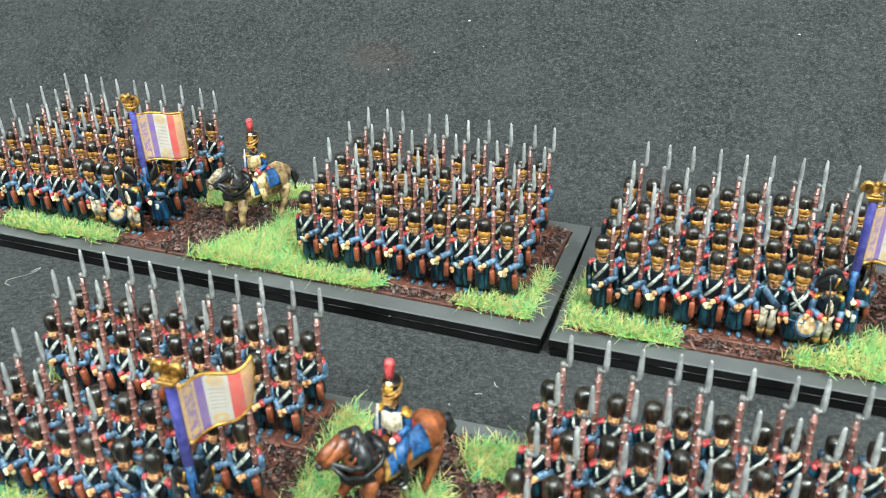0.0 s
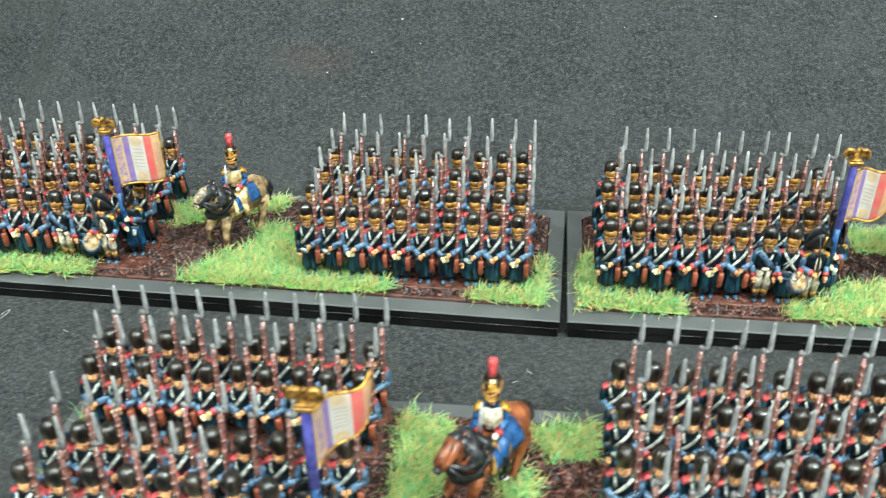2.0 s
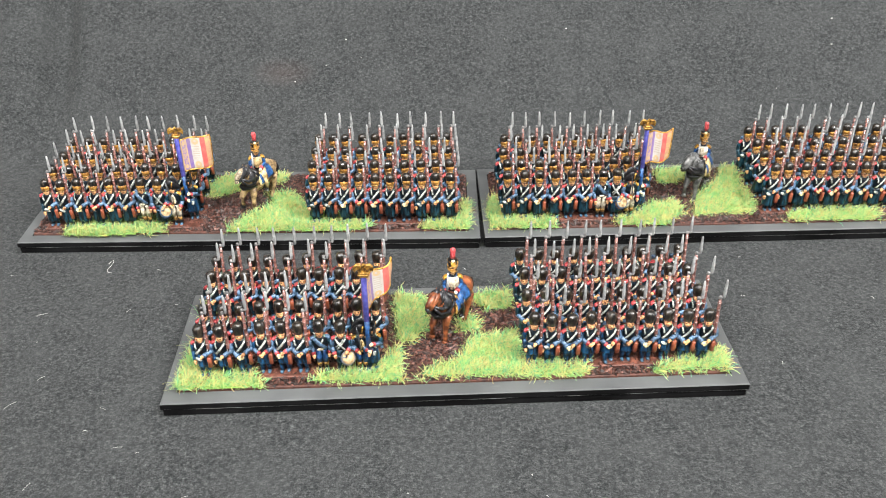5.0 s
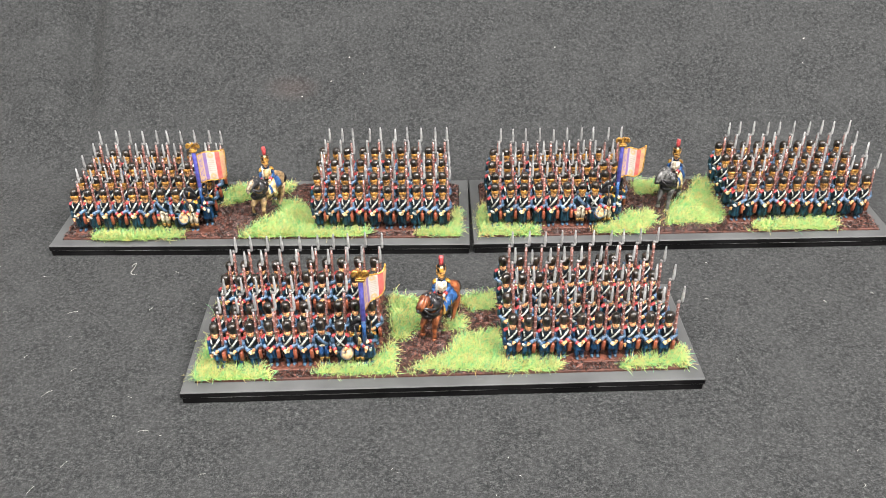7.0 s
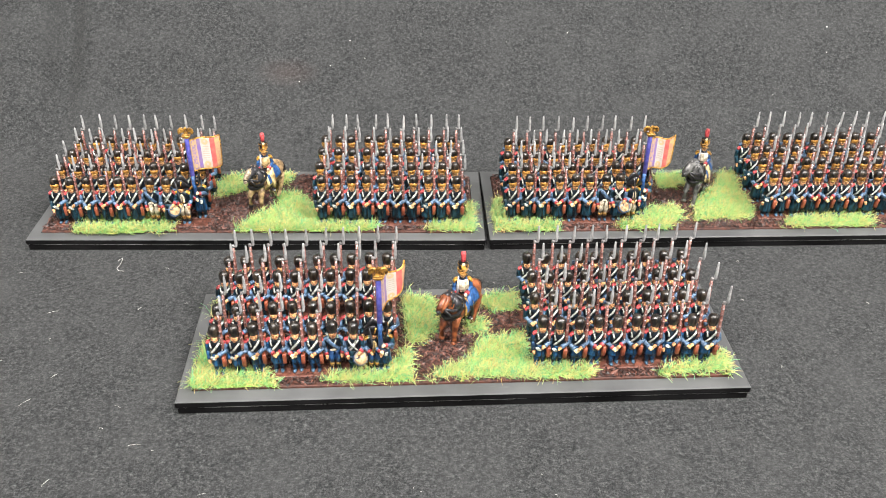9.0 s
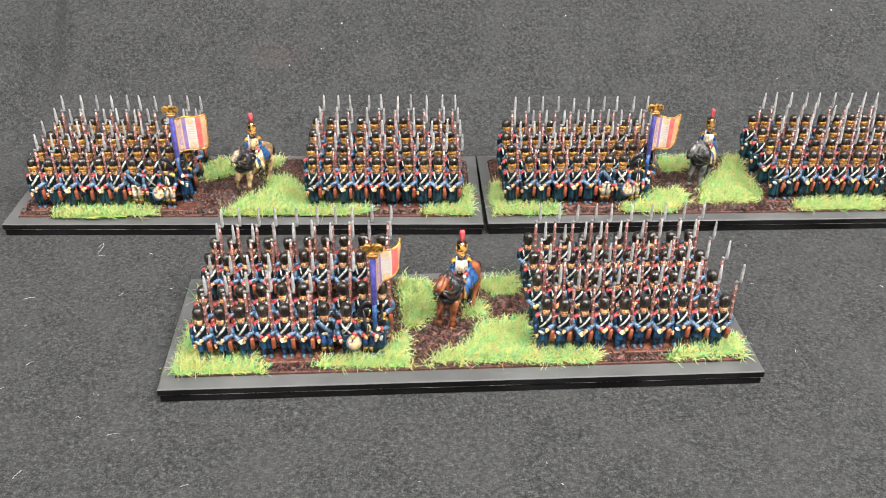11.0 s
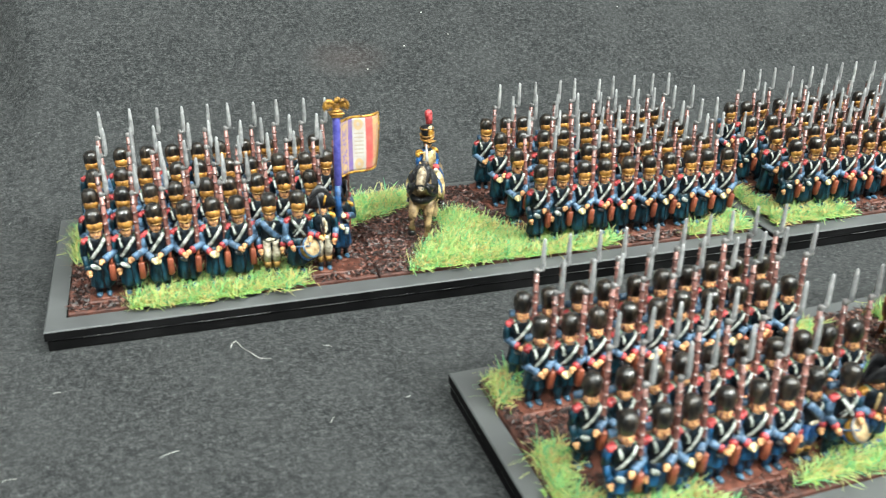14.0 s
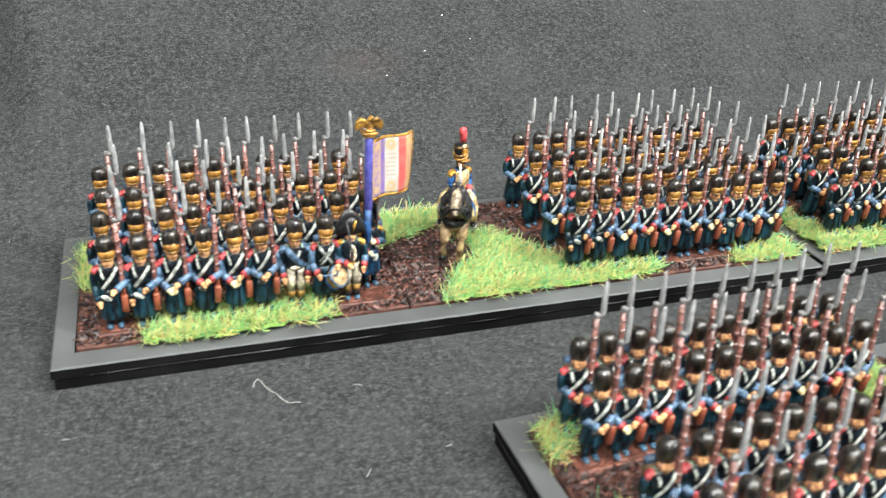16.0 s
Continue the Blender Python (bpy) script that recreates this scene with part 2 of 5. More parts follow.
M_PLASTER = paint("grey_plaster", (0.48, 0.475, 0.47), (0.56, 0.555, 0.55), 0.85, grain=6, relief=0)


# ---- shape kit: everything below is in millimetres ----
class Shape:
    def __init__(self):
        self.v, self.f, self.m, self.mats = [], [], [], []

    def slot(self, material):
        if material not in self.mats:
            self.mats.append(material)
        return self.mats.index(material)

    def put(self, verts, faces, material):
        o, k = len(self.v), self.slot(material)
        self.v.extend(tuple(p) for p in verts)
        self.f.extend(tuple(o + i for i in q) for q in faces)
        self.m.extend([k] * len(faces))

    def blob(self, c, r, material, rot=None, nu=10, nv=6):
        """An ellipsoid about c."""
        q = rot.to_matrix() if rot else None
        verts = [(0, 0, 1)]
        for j in range(1, nv):
            a = math.pi * j / nv
            for i in range(nu):
                t = 2 * math.pi * i / nu
                verts.append((math.sin(a) * math.cos(t), math.sin(a) * math.sin(t), math.cos(a)))
        verts.append((0, 0, -1))
        out = []
        for p in verts:
            w = Vector((p[0] * r[0], p[1] * r[1], p[2] * r[2]))
            if q:
                w = q @ w
            out.append((w.x + c[0], w.y + c[1], w.z + c[2]))
        faces = [(0, 1 + i, 1 + (i + 1) % nu) for i in range(nu)]
        for j in range(nv - 2):
            a, b = 1 + j * nu, 1 + (j + 1) * nu
            faces += [(a + i, b + i, b + (i + 1) % nu, a + (i + 1) % nu) for i in range(nu)]
        last, a = len(out) - 1, 1 + (nv - 2) * nu
        faces += [(a + i, last, a + (i + 1) % nu) for i in range(nu)]
        self.put(out, faces, material)

    def tube(self, pts, radii, material, n=8, flat=1.0, up=(0, 0, 1)):
        """A tube along pts; radii one a point; flat squeezes it along the second cross direction."""
        pts = [Vector(p) for p in pts]
        verts = []
        for k, p in enumerate(pts):
            d = (pts[min(k + 1, len(pts) - 1)] - pts[max(k - 1, 0)]).normalized()
            u = d.cross(Vector(up))
            u = u.normalized() if u.length > 1e-4 else Vector((1, 0, 0))
            w = d.cross(u).normalized()
            for i in range(n):
                t = 2 * math.pi * i / n
                verts.append(p + u * (radii[k] * math.cos(t)) + w * (radii[k] * flat * math.sin(t)))
        faces = []
        for k in range(len(pts) - 1):
            a, b = k * n, (k + 1) * n
            faces += [(a + i, a + (i + 1) % n, b + (i + 1) % n, b + i) for i in range(n)]
        faces.append(tuple(range(n - 1, -1, -1)))
        faces.append(tuple((len(pts) - 1) * n + i for i in range(n)))
        self.put(verts, faces, material)

    def rings(self, rows, material, n=12, warp=None):
        """Stacked ovals: rows of (z, rx, ry, cx, cy); warp(angle, z) swells or pinches them."""
        verts = []
        for z, rx, ry, cx, cy in rows:
            for i in range(n):
                a = 2 * math.pi * i / n
                k = warp(a, z) if warp else 1.0
                verts.append((cx + k * rx * math.cos(a), cy + k * ry * math.sin(a), z))
        faces = []
        for k in range(len(rows) - 1):
            a, b = k * n, (k + 1) * n
            faces += [(a + i, a + (i + 1) % n, b + (i + 1) % n, b + i) for i in range(n)]
        faces.append(tuple(range(n - 1, -1, -1)))
        faces.append(tuple((len(rows) - 1) * n + i for i in range(n)))
        self.put(verts, faces, material)

    def slab(self, c, s, material, rot=None, edge=0.12):
        """A box about c of half sizes s with worn, cut-off edges."""
        q = rot.to_matrix() if rot else None
        e = min(edge, 0.45 * min(s))
        z_rows = ((-s[2], e), (-s[2] + e, 0), (s[2] - e, 0), (s[2], e))
        verts = []
        for z, inset in z_rows:
            a, b = s[0] - inset, s[1] - inset
            k = e if inset == 0 else e * 0.5
            for x, y in ((-a + k, -b), (a - k, -b), (a, -b + k), (a, b - k), (a - k, b), (-a + k, b), (-a, b - k), (-a, -b + k)):
                w = Vector((x, y, z))
                if q:
                    w = q @ w
                verts.append((w.x + c[0], w.y + c[1], w.z + c[2]))
        faces = [(7, 6, 5, 4, 3, 2, 1, 0), tuple(24 + i for i in range(8))]
        for k in range(3):
            a, b = 8 * k, 8 * (k + 1)
            faces += [(a + i, a + (i + 1) % 8, b + (i + 1) % 8, b + i) for i in range(8)]
        self.put(verts, faces, material)

    def scaled(self, start, sx, sy, sz, z0=0.0):
        """Stretch what was put in since start, about the height z0."""
        for k in range(start, len(self.v)):
            x, y, z = self.v[k]
            self.v[k] = (x * sx, y * sy, z0 + (z - z0) * sz)

    def mesh(self, name, smooth=True):
        me = bpy.data.meshes.new(name)
        me.from_pydata([(p[0] * 0.001, p[1] * 0.001, p[2] * 0.001) for p in self.v], [], self.f)
        for m in self.mats:
            me.materials.append(m)
        me.polygons.foreach_set("material_index", self.m)
        me.polygons.foreach_set("use_smooth", [smooth] * len(self.f))
        me.update()
        return me


def part(name, shape, parent, label="", smooth=False):
    ob = new(name, shape.mesh(name, smooth))
    ob.parent = parent
    if label:
        tagged(ob, label)
    return ob


def mm(x, y, z, turn=0):
    return pose(x * 0.001, y * 0.001, z * 0.001, 0, 0, turn)


# ---- the cloth, and plain walls that close the room ----
def rise(y):
    """Height of the cloth behind the trays: flat, then bending up into a slanting backdrop."""
    y0, r, top = 0.052, 0.050, radians(37)
    d = y - y0
    if d <= 0:
        return 0.0011
    if d < r * math.sin(top):
        return 0.0011 + r - math.sqrt(r * r - d * d)
    return 0.0011 + r - r * math.cos(top) + (d - r * math.sin(top)) * math.tan(top)


def cloth():
    xs = np.concatenate([np.linspace(-1.45, -0.34, 10), np.linspace(-0.33, 0.33, 331), np.linspace(0.34, 1.45, 10)])
    ys = np.concatenate([np.linspace(-1.45, -0.3, 9), np.linspace(-0.29, 0.05, 50), np.linspace(0.055, 0.20, 75), np.linspace(0.22, 0.62, 12)])
    verts = []
    for y in ys:
        for x in xs:
            z = rise(y)
            k = min(1.0, max(0.0, (y - 0.07) / 0.03))
            fold = -0.0075 * math.exp(-((x + 0.170 + 0.05 * (y - 0.1)) / 0.0065) ** 2) + 0.0040 * math.exp(-((x + 0.190) / 0.012) ** 2)
            wave = 0.0010 * noise.noise((x * 9, y * 9, 3.1)) + 0.0004 * noise.noise((x * 40, y * 40, 7.7))
            verts.append((x, y - (fold + 3 * wave) * k * 0.8, z + (fold * 0.6 + wave) * k))
    w = len(xs)
    faces = [(j * w + i, j * w + i + 1, (j + 1) * w + i + 1, (j + 1) * w + i) for j in range(len(ys) - 1) for i in range(w - 1)]
    me = bpy.data.meshes.new("ground")
    me.from_pydata(verts, [], faces)
    me.materials.append(M_FELT)
    me.polygons.foreach_set("use_smooth", [True] * len(faces))
    tagged(new("ground", me), "black felt cloth lying flat and bending up as a backdrop", "cloth", kind="structure")


def wall(name, c, s, label):
    sh = Shape()
    sh.slab([1000 * k for k in c], [1000 * k for k in s], M_PLASTER, edge=2)
    tagged(new(name, sh.mesh(name, False)), label, "ceiling" if name == "ceiling" else "wall", kind="structure")


cloth()
wall("wall_north", (0, 1.50, 0.70), (1.55, 0.05, 0.80), "plain pale grey plaster wall behind the cloth")
wall("wall_east", (1.50, 0, 0.70), (0.05, 1.45, 0.80), "plain pale grey plaster side wall")
wall("wall_west", (-1.50, 0, 0.70), (0.05, 1.45, 0.80), "plain pale grey plaster side wall")
wall("wall_south", (0, -1.50, 0.70), (1.55, 0.05, 0.80), "plain pale grey plaster wall behind the viewer")
wall("ceiling", (0, 0, 1.53), (1.55, 1.55, 0.03), "plain pale grey ceiling")


# ---- figurines: each one a single plain mesh ----
def figure_legs(s, trousers, stride=0.0):
    for x, y in ((-0.85, -stride), (0.85, stride)):
        s.blob((x, y - 0.55, 0.36), (0.55, 1.05, 0.40), M_SHOE, nu=9, nv=5)
        s.tube([(x, y, 0.35), (x, y * 0.6 - 0.05, 1.9), (x * 0.95, 0, 4.4)], [0.60, 0.76, 0.90], trousers, 9)


def figure_torso(s, coat):
    s.rings([(6.6, 1.55, 1.24, 0, 0), (7.2, 1.62, 1.30, 0, 0), (8.5, 1.90, 1.42, 0, 0), (9.5, 2.00, 1.34, 0, 0.03), (10.1, 1.62, 1.12, 0, 0.05), (10.6, 0.86, 0.86, 0, 0.05)], coat, 14)
    s.rings([(10.45, 1.00, 0.98, 0, 0.03), (10.95, 0.92, 0.92, 0, 0)], M_BLACK, 12)
    for side in (-1, 1):
        s.blob((side * 1.30, 0.05, 10.12), (0.66, 0.72, 0.30), M_STRAP, rot=Euler((0, radians(side * 24), 0)), nu=9, nv=5)
    s.slab((0, 1.95, 8.7), (1.30, 0.70, 1.35), M_PACK, edge=0.28)
    s.tube([(-1.45, 1.9, 10.4), (1.45, 1.9, 10.4)], [0.56, 0.56], M_SLEEVE, 8)


def coat_skirt(s, cloth, turn, hem=1.35):
    """A long greatcoat skirt that falls in folds to its hem, open down the front."""
    fold = lambda a, z: 1 + 0.075 * max(0.0, 1 - z / 7.0) * math.cos(6 * a + turn) + 0.04 * max(0.0, 1 - z / 7.0) * math.cos(11 * a + 2 * turn)
    s.rings([(hem, 1.86, 1.50, 0, 0.10), (hem + 0.27, 2.02, 1.64, 0, 0.10), (0.5 * hem + 2.0, 1.98, 1.60, 0, 0.08), (4.0, 1.86, 1.50, 0, 0.05), (5.6, 1.70, 1.36, 0, 0), (6.8, 1.56, 1.25, 0, 0)], cloth, 28, fold)
    s.tube([(0.10, -1.28, 6.4), (0.14, -1.52, 4.0), (0.22, -1.66, hem + 0.35)], [0.06, 0.10, 0.12], M_BLACK, 5)


def breeches(s, cloth, boots):
    """Breeches above knee boots, with the coat tails behind."""
    s.rings([(2.4, 1.30, 0.70, 0, 1.05), (4.5, 1.55, 0.90, 0, 0.75), (6.8, 1.52, 1.15, 0, 0.15)], M_COAT, 12)
    for x in (-0.80, 0.80):
        s.tube([(x, -0.28, 2.5), (x * 1.05, -0.60, 4.4), (x * 0.92, -0.55, 6.6)], [0.66, 0.88, 0.86], cloth, 10)
        s.tube([(x, -0.20, 0.5), (x, -0.25, 1.7)], [0.58, 0.66], M_BLACK, 9)
        s.tube([(x, -0.26, 1.6), (x, -0.30, 2.7)], [0.68, 0.78], boots, 9)


def face(s):
    z = 12.72
    s.blob((0, -0.12, z), (1.12, 1.10, 1.36), M_SKIN, nu=12, nv=8)
    s.blob((0, -0.52, z - 0.78), (0.70, 0.58, 0.48), M_SKIN, nu=9, nv=5)
    s.blob((0, -1.22, z + 0.02), (0.20, 0.26, 0.38), M_SKIN, nu=7, nv=5)
    s.blob((0, 0.38, z + 0.2), (1.10, 0.90, 1.20), M_FUR, nu=10, nv=6)
    for side in (-1, 1):
        s.blob((side * 0.52, -0.84, z - 0.15), (0.36, 0.30, 0.34), M_SKIN, nu=8, nv=5)
        s.blob((side * 0.42, -1.06, z + 0.32), (0.22, 0.11, 0.10), M_BLACK, nu=6, nv=4)
        s.blob((side * 0.90, -0.45, z - 0.05), (0.20, 0.34, 0.62), M_WOOD, nu=7, nv=5)
    s.blob((0, -1.14, z - 0.46), (0.46, 0.13, 0.10), M_WOOD, nu=8, nv=4)


def fur_hat(s, plate, seed):
    """A tall fur hat, wider towards its crown, with combed fur; a brass plate in front on some."""
    fur = lambda a, z: 1 + 0.030 * math.sin(12 * a + seed + 0.5 * math.sin(1.3 * z + 3 * a)) + 0.13 * noise.noise((2.4 * math.cos(a), 2.4 * math.sin(a), 0.55 * z + seed))
    s.rings([(13.30, 1.12, 1.14, 0, 0.14), (13.75, 1.28, 1.28, 0, 0.12), (14.4, 1.44, 1.42, 0, 0.10), (15.05, 1.52, 1.50, 0, 0.10), (15.75, 1.49, 1.47, 0, 0.10), (16.3, 1.32, 1.32, 0, 0.10),
             (16.7, 1.00, 1.00, 0, 0.10), (16.92, 0.58, 0.58, 0, 0.10), (17.0, 0.1, 0.1, 0, 0.10)], M_FUR, 36, fur)
    if plate:
        s.blob((0, -0.50, 14.22), (1.38, 1.08, 1.06), M_BRASS, nu=16, nv=9)
        s.blob((0, -1.46, 14.3), (0.50, 0.18, 0.50), M_BRASS, nu=10, nv=6)
        s.tube([(-1.24, -0.42, 13.55), (-0.88, -1.14, 13.42), (0, -1.50, 13.38), (0.88, -1.14, 13.42), (1.24, -0.42, 13.55)], [0.13, 0.17, 0.18, 0.17, 0.13], M_CORD, 6)


def arm(s, shoulder, elbow, wrist, upper, lower, cuff, hand):
    a, e, w = Vector(shoulder), Vector(elbow), Vector(wrist)
    d = (w - e).normalized()
    s.tube([a, a + (e - a) * 0.45 + Vector((0.12 if a.x > 0 else -0.12, 0.1, 0)), e], [0.62, 0.70, 0.62], upper, 9)
    s.blob(e, (0.62, 0.62, 0.60), lower, nu=9, nv=6)
    s.tube([e, e + (w - e) * 0.5, w], [0.60, 0.60, 0.50], lower, 9)
    s.tube([w - d * 0.62, w - d * 0.5, w + d * 0.02, w + d * 0.12], [0.52, 0.64, 0.62, 0.50], cuff, 9)
    s.blob(w + d * 0.55, (0.56, 0.50, 0.44), hand, nu=9, nv=6)
    s.blob(w + d * 0.85 + Vector((0, -0.1, -0.16)), (0.36, 0.34, 0.32), hand, nu=8, nv=5)


def musket(s):
    def at(z):
        return (1.98 - 0.006 * (z - 8), -1.0 + 0.10 * (z - 8), z)
    s.tube([at(8.9), at(9.7), at(10.8), at(15.0), at(20.2)], [0.38, 0.50, 0.46, 0.43, 0.40], M_WOOD, 10)
    for z in (10.9, 12.9, 14.9, 16.8, 18.6):
        s.tube([at(z - 0.26), at(z - 0.12), at(z + 0.12), at(z + 0.26)], [0.43, 0.55, 0.55, 0.43], M_WOOD, 10)
        x, y, _ = at(z)
        # bright dot on the front of each band, a highlight put in as colour
        s.blob((x - 0.06, y - 0.46, z + 0.08), (0.24, 0.14, 0.10), M_STEEL, nu=7, nv=4)
    x, y, _ = at(8.6)
    s.blob((x, y - 0.30, 9.15), (0.40, 0.34, 0.52), M_BLACK, nu=8, nv=6)
    s.blob((x - 0.05, y - 0.62, 9.35), (0.16, 0.12, 0.26), M_STEEL, nu=6, nv=4)
    x, y, z = at(20.2)
    s.tube([(x, y, 19.95), (x, y, 20.05), (x, y, 20.75), (x, y, 20.85)], [0.38, 0.46, 0.44, 0.32], M_IRON, 9)
    s.tube([(x, y, 20.45), (x + 0.45, y, 20.28), (x + 0.86, y, 20.45)], [0.22, 0.24, 0.30], M_IRON, 8)
    s.tube([(x + 0.88, y, 20.15), (x + 0.95, y + 0.03, 20.6), (x + 0.95, y + 0.06, 21.6), (x + 0.95, y + 0.15, 23.9), (x + 0.95, y + 0.22, 25.7), (x + 0.95, y + 0.24, 26.0)], [0.22, 0.47, 0.48, 0.40, 0.27, 0.12], M_STEEL, 8, flat=0.75)
    s.tube([(1.96, -1.50, 6.6), (1.98, -1.25, 7.8), at(9.1)], [0.34, 0.34, 0.36], M_BUTT, 8)
    s.slab((1.95, -1.55, 5.35), (0.55, 0.60, 1.75), M_BUTT, rot=Euler((radians(4), 0, radians(8))), edge=0.2)


def epaulettes(s, material):
    for side in (-1, 1):
        s.blob((side * 1.75, 0.02, 10.06), (0.62, 0.74, 0.34), material, rot=Euler((0, radians(side * 18), 0)), nu=10, nv=6)
        s.blob((side * 2.18, 0.0, 9.70), (0.50, 0.72, 0.52), material, nu=10, nv=7)


def belt_points(x0, z0, x1, z1, n=6):
    pts = []
    for k in range(n):
        t = k / (n - 1)
        x, z = x0 + (x1 - x0) * t, z0 + (z1 - z0) * t
        deep = 1.02 if z > 9.7 else 1.38
        pts.append((x, -deep * math.sqrt(max(0.05, 1 - (x / 2.2) ** 2)) - 0.12 - 0.06 * math.sin(math.pi * t), z))
    return pts


def belt(s, ends, wide, material=None):
    """A pipe-clayed belt on its dark painted lining."""
    pts = belt_points(*ends)
    s.tube([(x, y + 0.05, z) for x, y, z in pts], [wide + 0.13] * 6, M_BLACK, 6, flat=0.4, up=(0, 1, 0))
    s.tube(pts, [wide] * 6, material or M_BELT, 7, flat=0.55, up=(0, 1, 0))


BODY = (1.02, 1.02, 1.14)
# the two sculpts of figure differ in size
LARGE, SMALL = (1.04, 1.04, 1.07), (1.0, 1.0, 0.975)
LEFT, RIGHT = (-1.98, 0.1, 9.7), (1.98, 0.1, 9.7)


def soldier_mesh(coat, sleeve, plate, pose_kind, red_cuffs, seed):
    s = Shape()
    figure_legs(s, coat, 0.35 if pose_kind == 1 else 0.0)
    figure_torso(s, M_TUNIC)
    coat_skirt(s, coat, seed, 1.7 if plate else 3.0)
    belt(s, (1.25, 10.2, -1.35, 7.1), 0.34)
    belt(s, (-1.30, 10.2, -0.95, 8.7), 0.28)
    epaulettes(s, M_RED)
    cuff = M_RED if red_cuffs else sleeve
    # the arm that steadies the musket lies across the belts
    arm(s, RIGHT, (2.70, -0.65, 7.75), (0.80, -1.95, 7.05), sleeve, sleeve, cuff, M_SKIN)
    if pose_kind == 0:
        arm(s, LEFT, (-2.45, 0.05, 7.3), (-2.05, -0.95, 5.2), coat, coat, coat, M_SKIN)
        s.blob((-0.85, -1.62, 5.75), (0.95, 0.42, 0.44), M_BELT, rot=Euler((0, radians(28), 0)), nu=10, nv=6)
    elif pose_kind == 1:
        arm(s, LEFT, (-2.40, -0.55, 7.2), (-1.20, -1.80, 6.25), coat, sleeve, cuff, M_GLOVE)
        s.blob((-0.30, -1.80, 5.75), (0.74, 0.46, 0.66), M_GLOVE, rot=Euler((0, radians(30), 0)), nu=10, nv=6)
    else:
        arm(s, LEFT, (-2.40, -0.45, 7.4), (-0.75, -1.90, 6.65), coat, sleeve, cuff, M_SKIN)
        s.blob((-0.75, -1.72, 5.55), (0.85, 0.36, 0.36), M_DARKSTEEL, rot=Euler((0, radians(24), 0)), nu=10, nv=5)
    s.scaled(0, *BODY)
    face(s)
    fur_hat(s, plate, seed)
    s.scaled(0, *(LARGE if plate else SMALL))
    k = len(s.v)
    musket(s)
    if plate:
        s.scaled(k, 1.0, 1.0, 1.022)
    s.blob((0, -0.2, 0.06), (1.9, 2.0, 0.18), M_STRIP, nu=10, nv=4)
    return s.mesh("toy_soldier")


def bicorne(s, across):
    """A black two-cornered hat: a tall folded brim over a low crown, with a gold loop."""
    start = len(s.v)
    s.blob((0, 0.15, 13.95), (1.25, 1.15, 0.95), M_BLACK, nu=12, nv=6)
    for y, tall in ((-0.62, 1.00), (0.55, 1.22)):
        verts, n = [], 16
        for k in range(n + 1):
            u = k / n * 2 - 1
            x = 2.75 * u
            bow = 0.55 * (1 - u * u) * (1 if y > 0 else -1)
            top = 13.5 + 2.9 * tall * max(0.0, 1 - abs(u) ** 1.7) ** 0.8
            for dy, z in ((-0.16, 13.25 - 0.25 * u * u), (-0.20, (13.25 + top) / 2), (-0.08, top), (0.10, top), (0.20, (13.25 + top) / 2), (0.16, 13.25 - 0.25 * u * u)):
                verts.append((x, y * (1 - 0.75 * abs(u) ** 2) + bow + dy, z))
        faces = [(6 * k + i, 6 * k + (i + 1) % 6, 6 * k + 6 + (i + 1) % 6, 6 * k + 6 + i) for k in range(n) for i in range(6)]
        faces += [tuple(range(5, -1, -1)), tuple(6 * n + i for i in range(6))]
        s.put(verts, faces, M_BLACK)
    s.tube([(0.35, -1.36, 13.8), (0.55, -1.42, 14.8), (0.8, -1.30, 15.8)], [0.16, 0.2, 0.24], M_GOLD, 6)
    if not across:
        for i in range(start, len(s.v)):
            x, y, z = s.v[i]
            s.v[i] = (-y * 0.98, x * 0.86, z)


def finish(s, hat, name, size):
    s.scaled(0, *BODY)
    face(s)
    hat(s)
    s.scaled(0, *size)
    s.blob((0, -0.2, 0.06), (1.9, 2.0, 0.18), M_STRIP, nu=10, nv=4)
    return s.mesh(name)


def officer_mesh(plate):
    s = Shape()
    figure_legs(s, M_BLACK)
    figure_torso(s, M_TUNIC)
    breeches(s, M_WHITE if plate else M_BLUE, M_CORD)
    s.blob((0.15, -0.78, 8.35), (0.92, 0.78, 1.75), M_WHITE if plate else M_CREAM, nu=12, nv=8)
    s.tube([(0.15, -1.58, 9.6), (0.15, -1.66, 8.4), (0.15, -1.46, 6.9)], [0.09, 0.10, 0.09], M_BLACK, 5)
    for k in range(4):
        s.blob((0.42, -1.56, 9.2 - 0.62 * k), (0.11, 0.09, 0.11), M_GOLD, nu=6, nv=4)
    epaulettes(s, M_GOLD)
    arm(s, RIGHT, (2.55, -0.3, 7.5), (2.1, -1.4, 6.2), M_COAT, M_SLEEVE, M_RED, M_SKIN)
    arm(s, LEFT, (-2.55, -0.5, 7.6), (-0.95, -1.95, 7.0), M_SLEEVE, M_SLEEVE, M_RED, M_SKIN)
    s.tube([(-0.15, -2.3, 7.0), (-0.32, -2.35, 9.6), (-0.60, -2.25, 12.4), (-0.95, -2.1, 14.3)], [0.42, 0.46, 0.42, 0.12], M_DARKSTEEL, 7, flat=0.4)
    s.blob((-0.15, -2.25, 7.2), (0.52, 0.46, 0.24), M_GOLD, nu=9, nv=5)
    return finish(s, lambda q: bicorne(q, True), "toy_officer", LARGE if plate else SMALL)


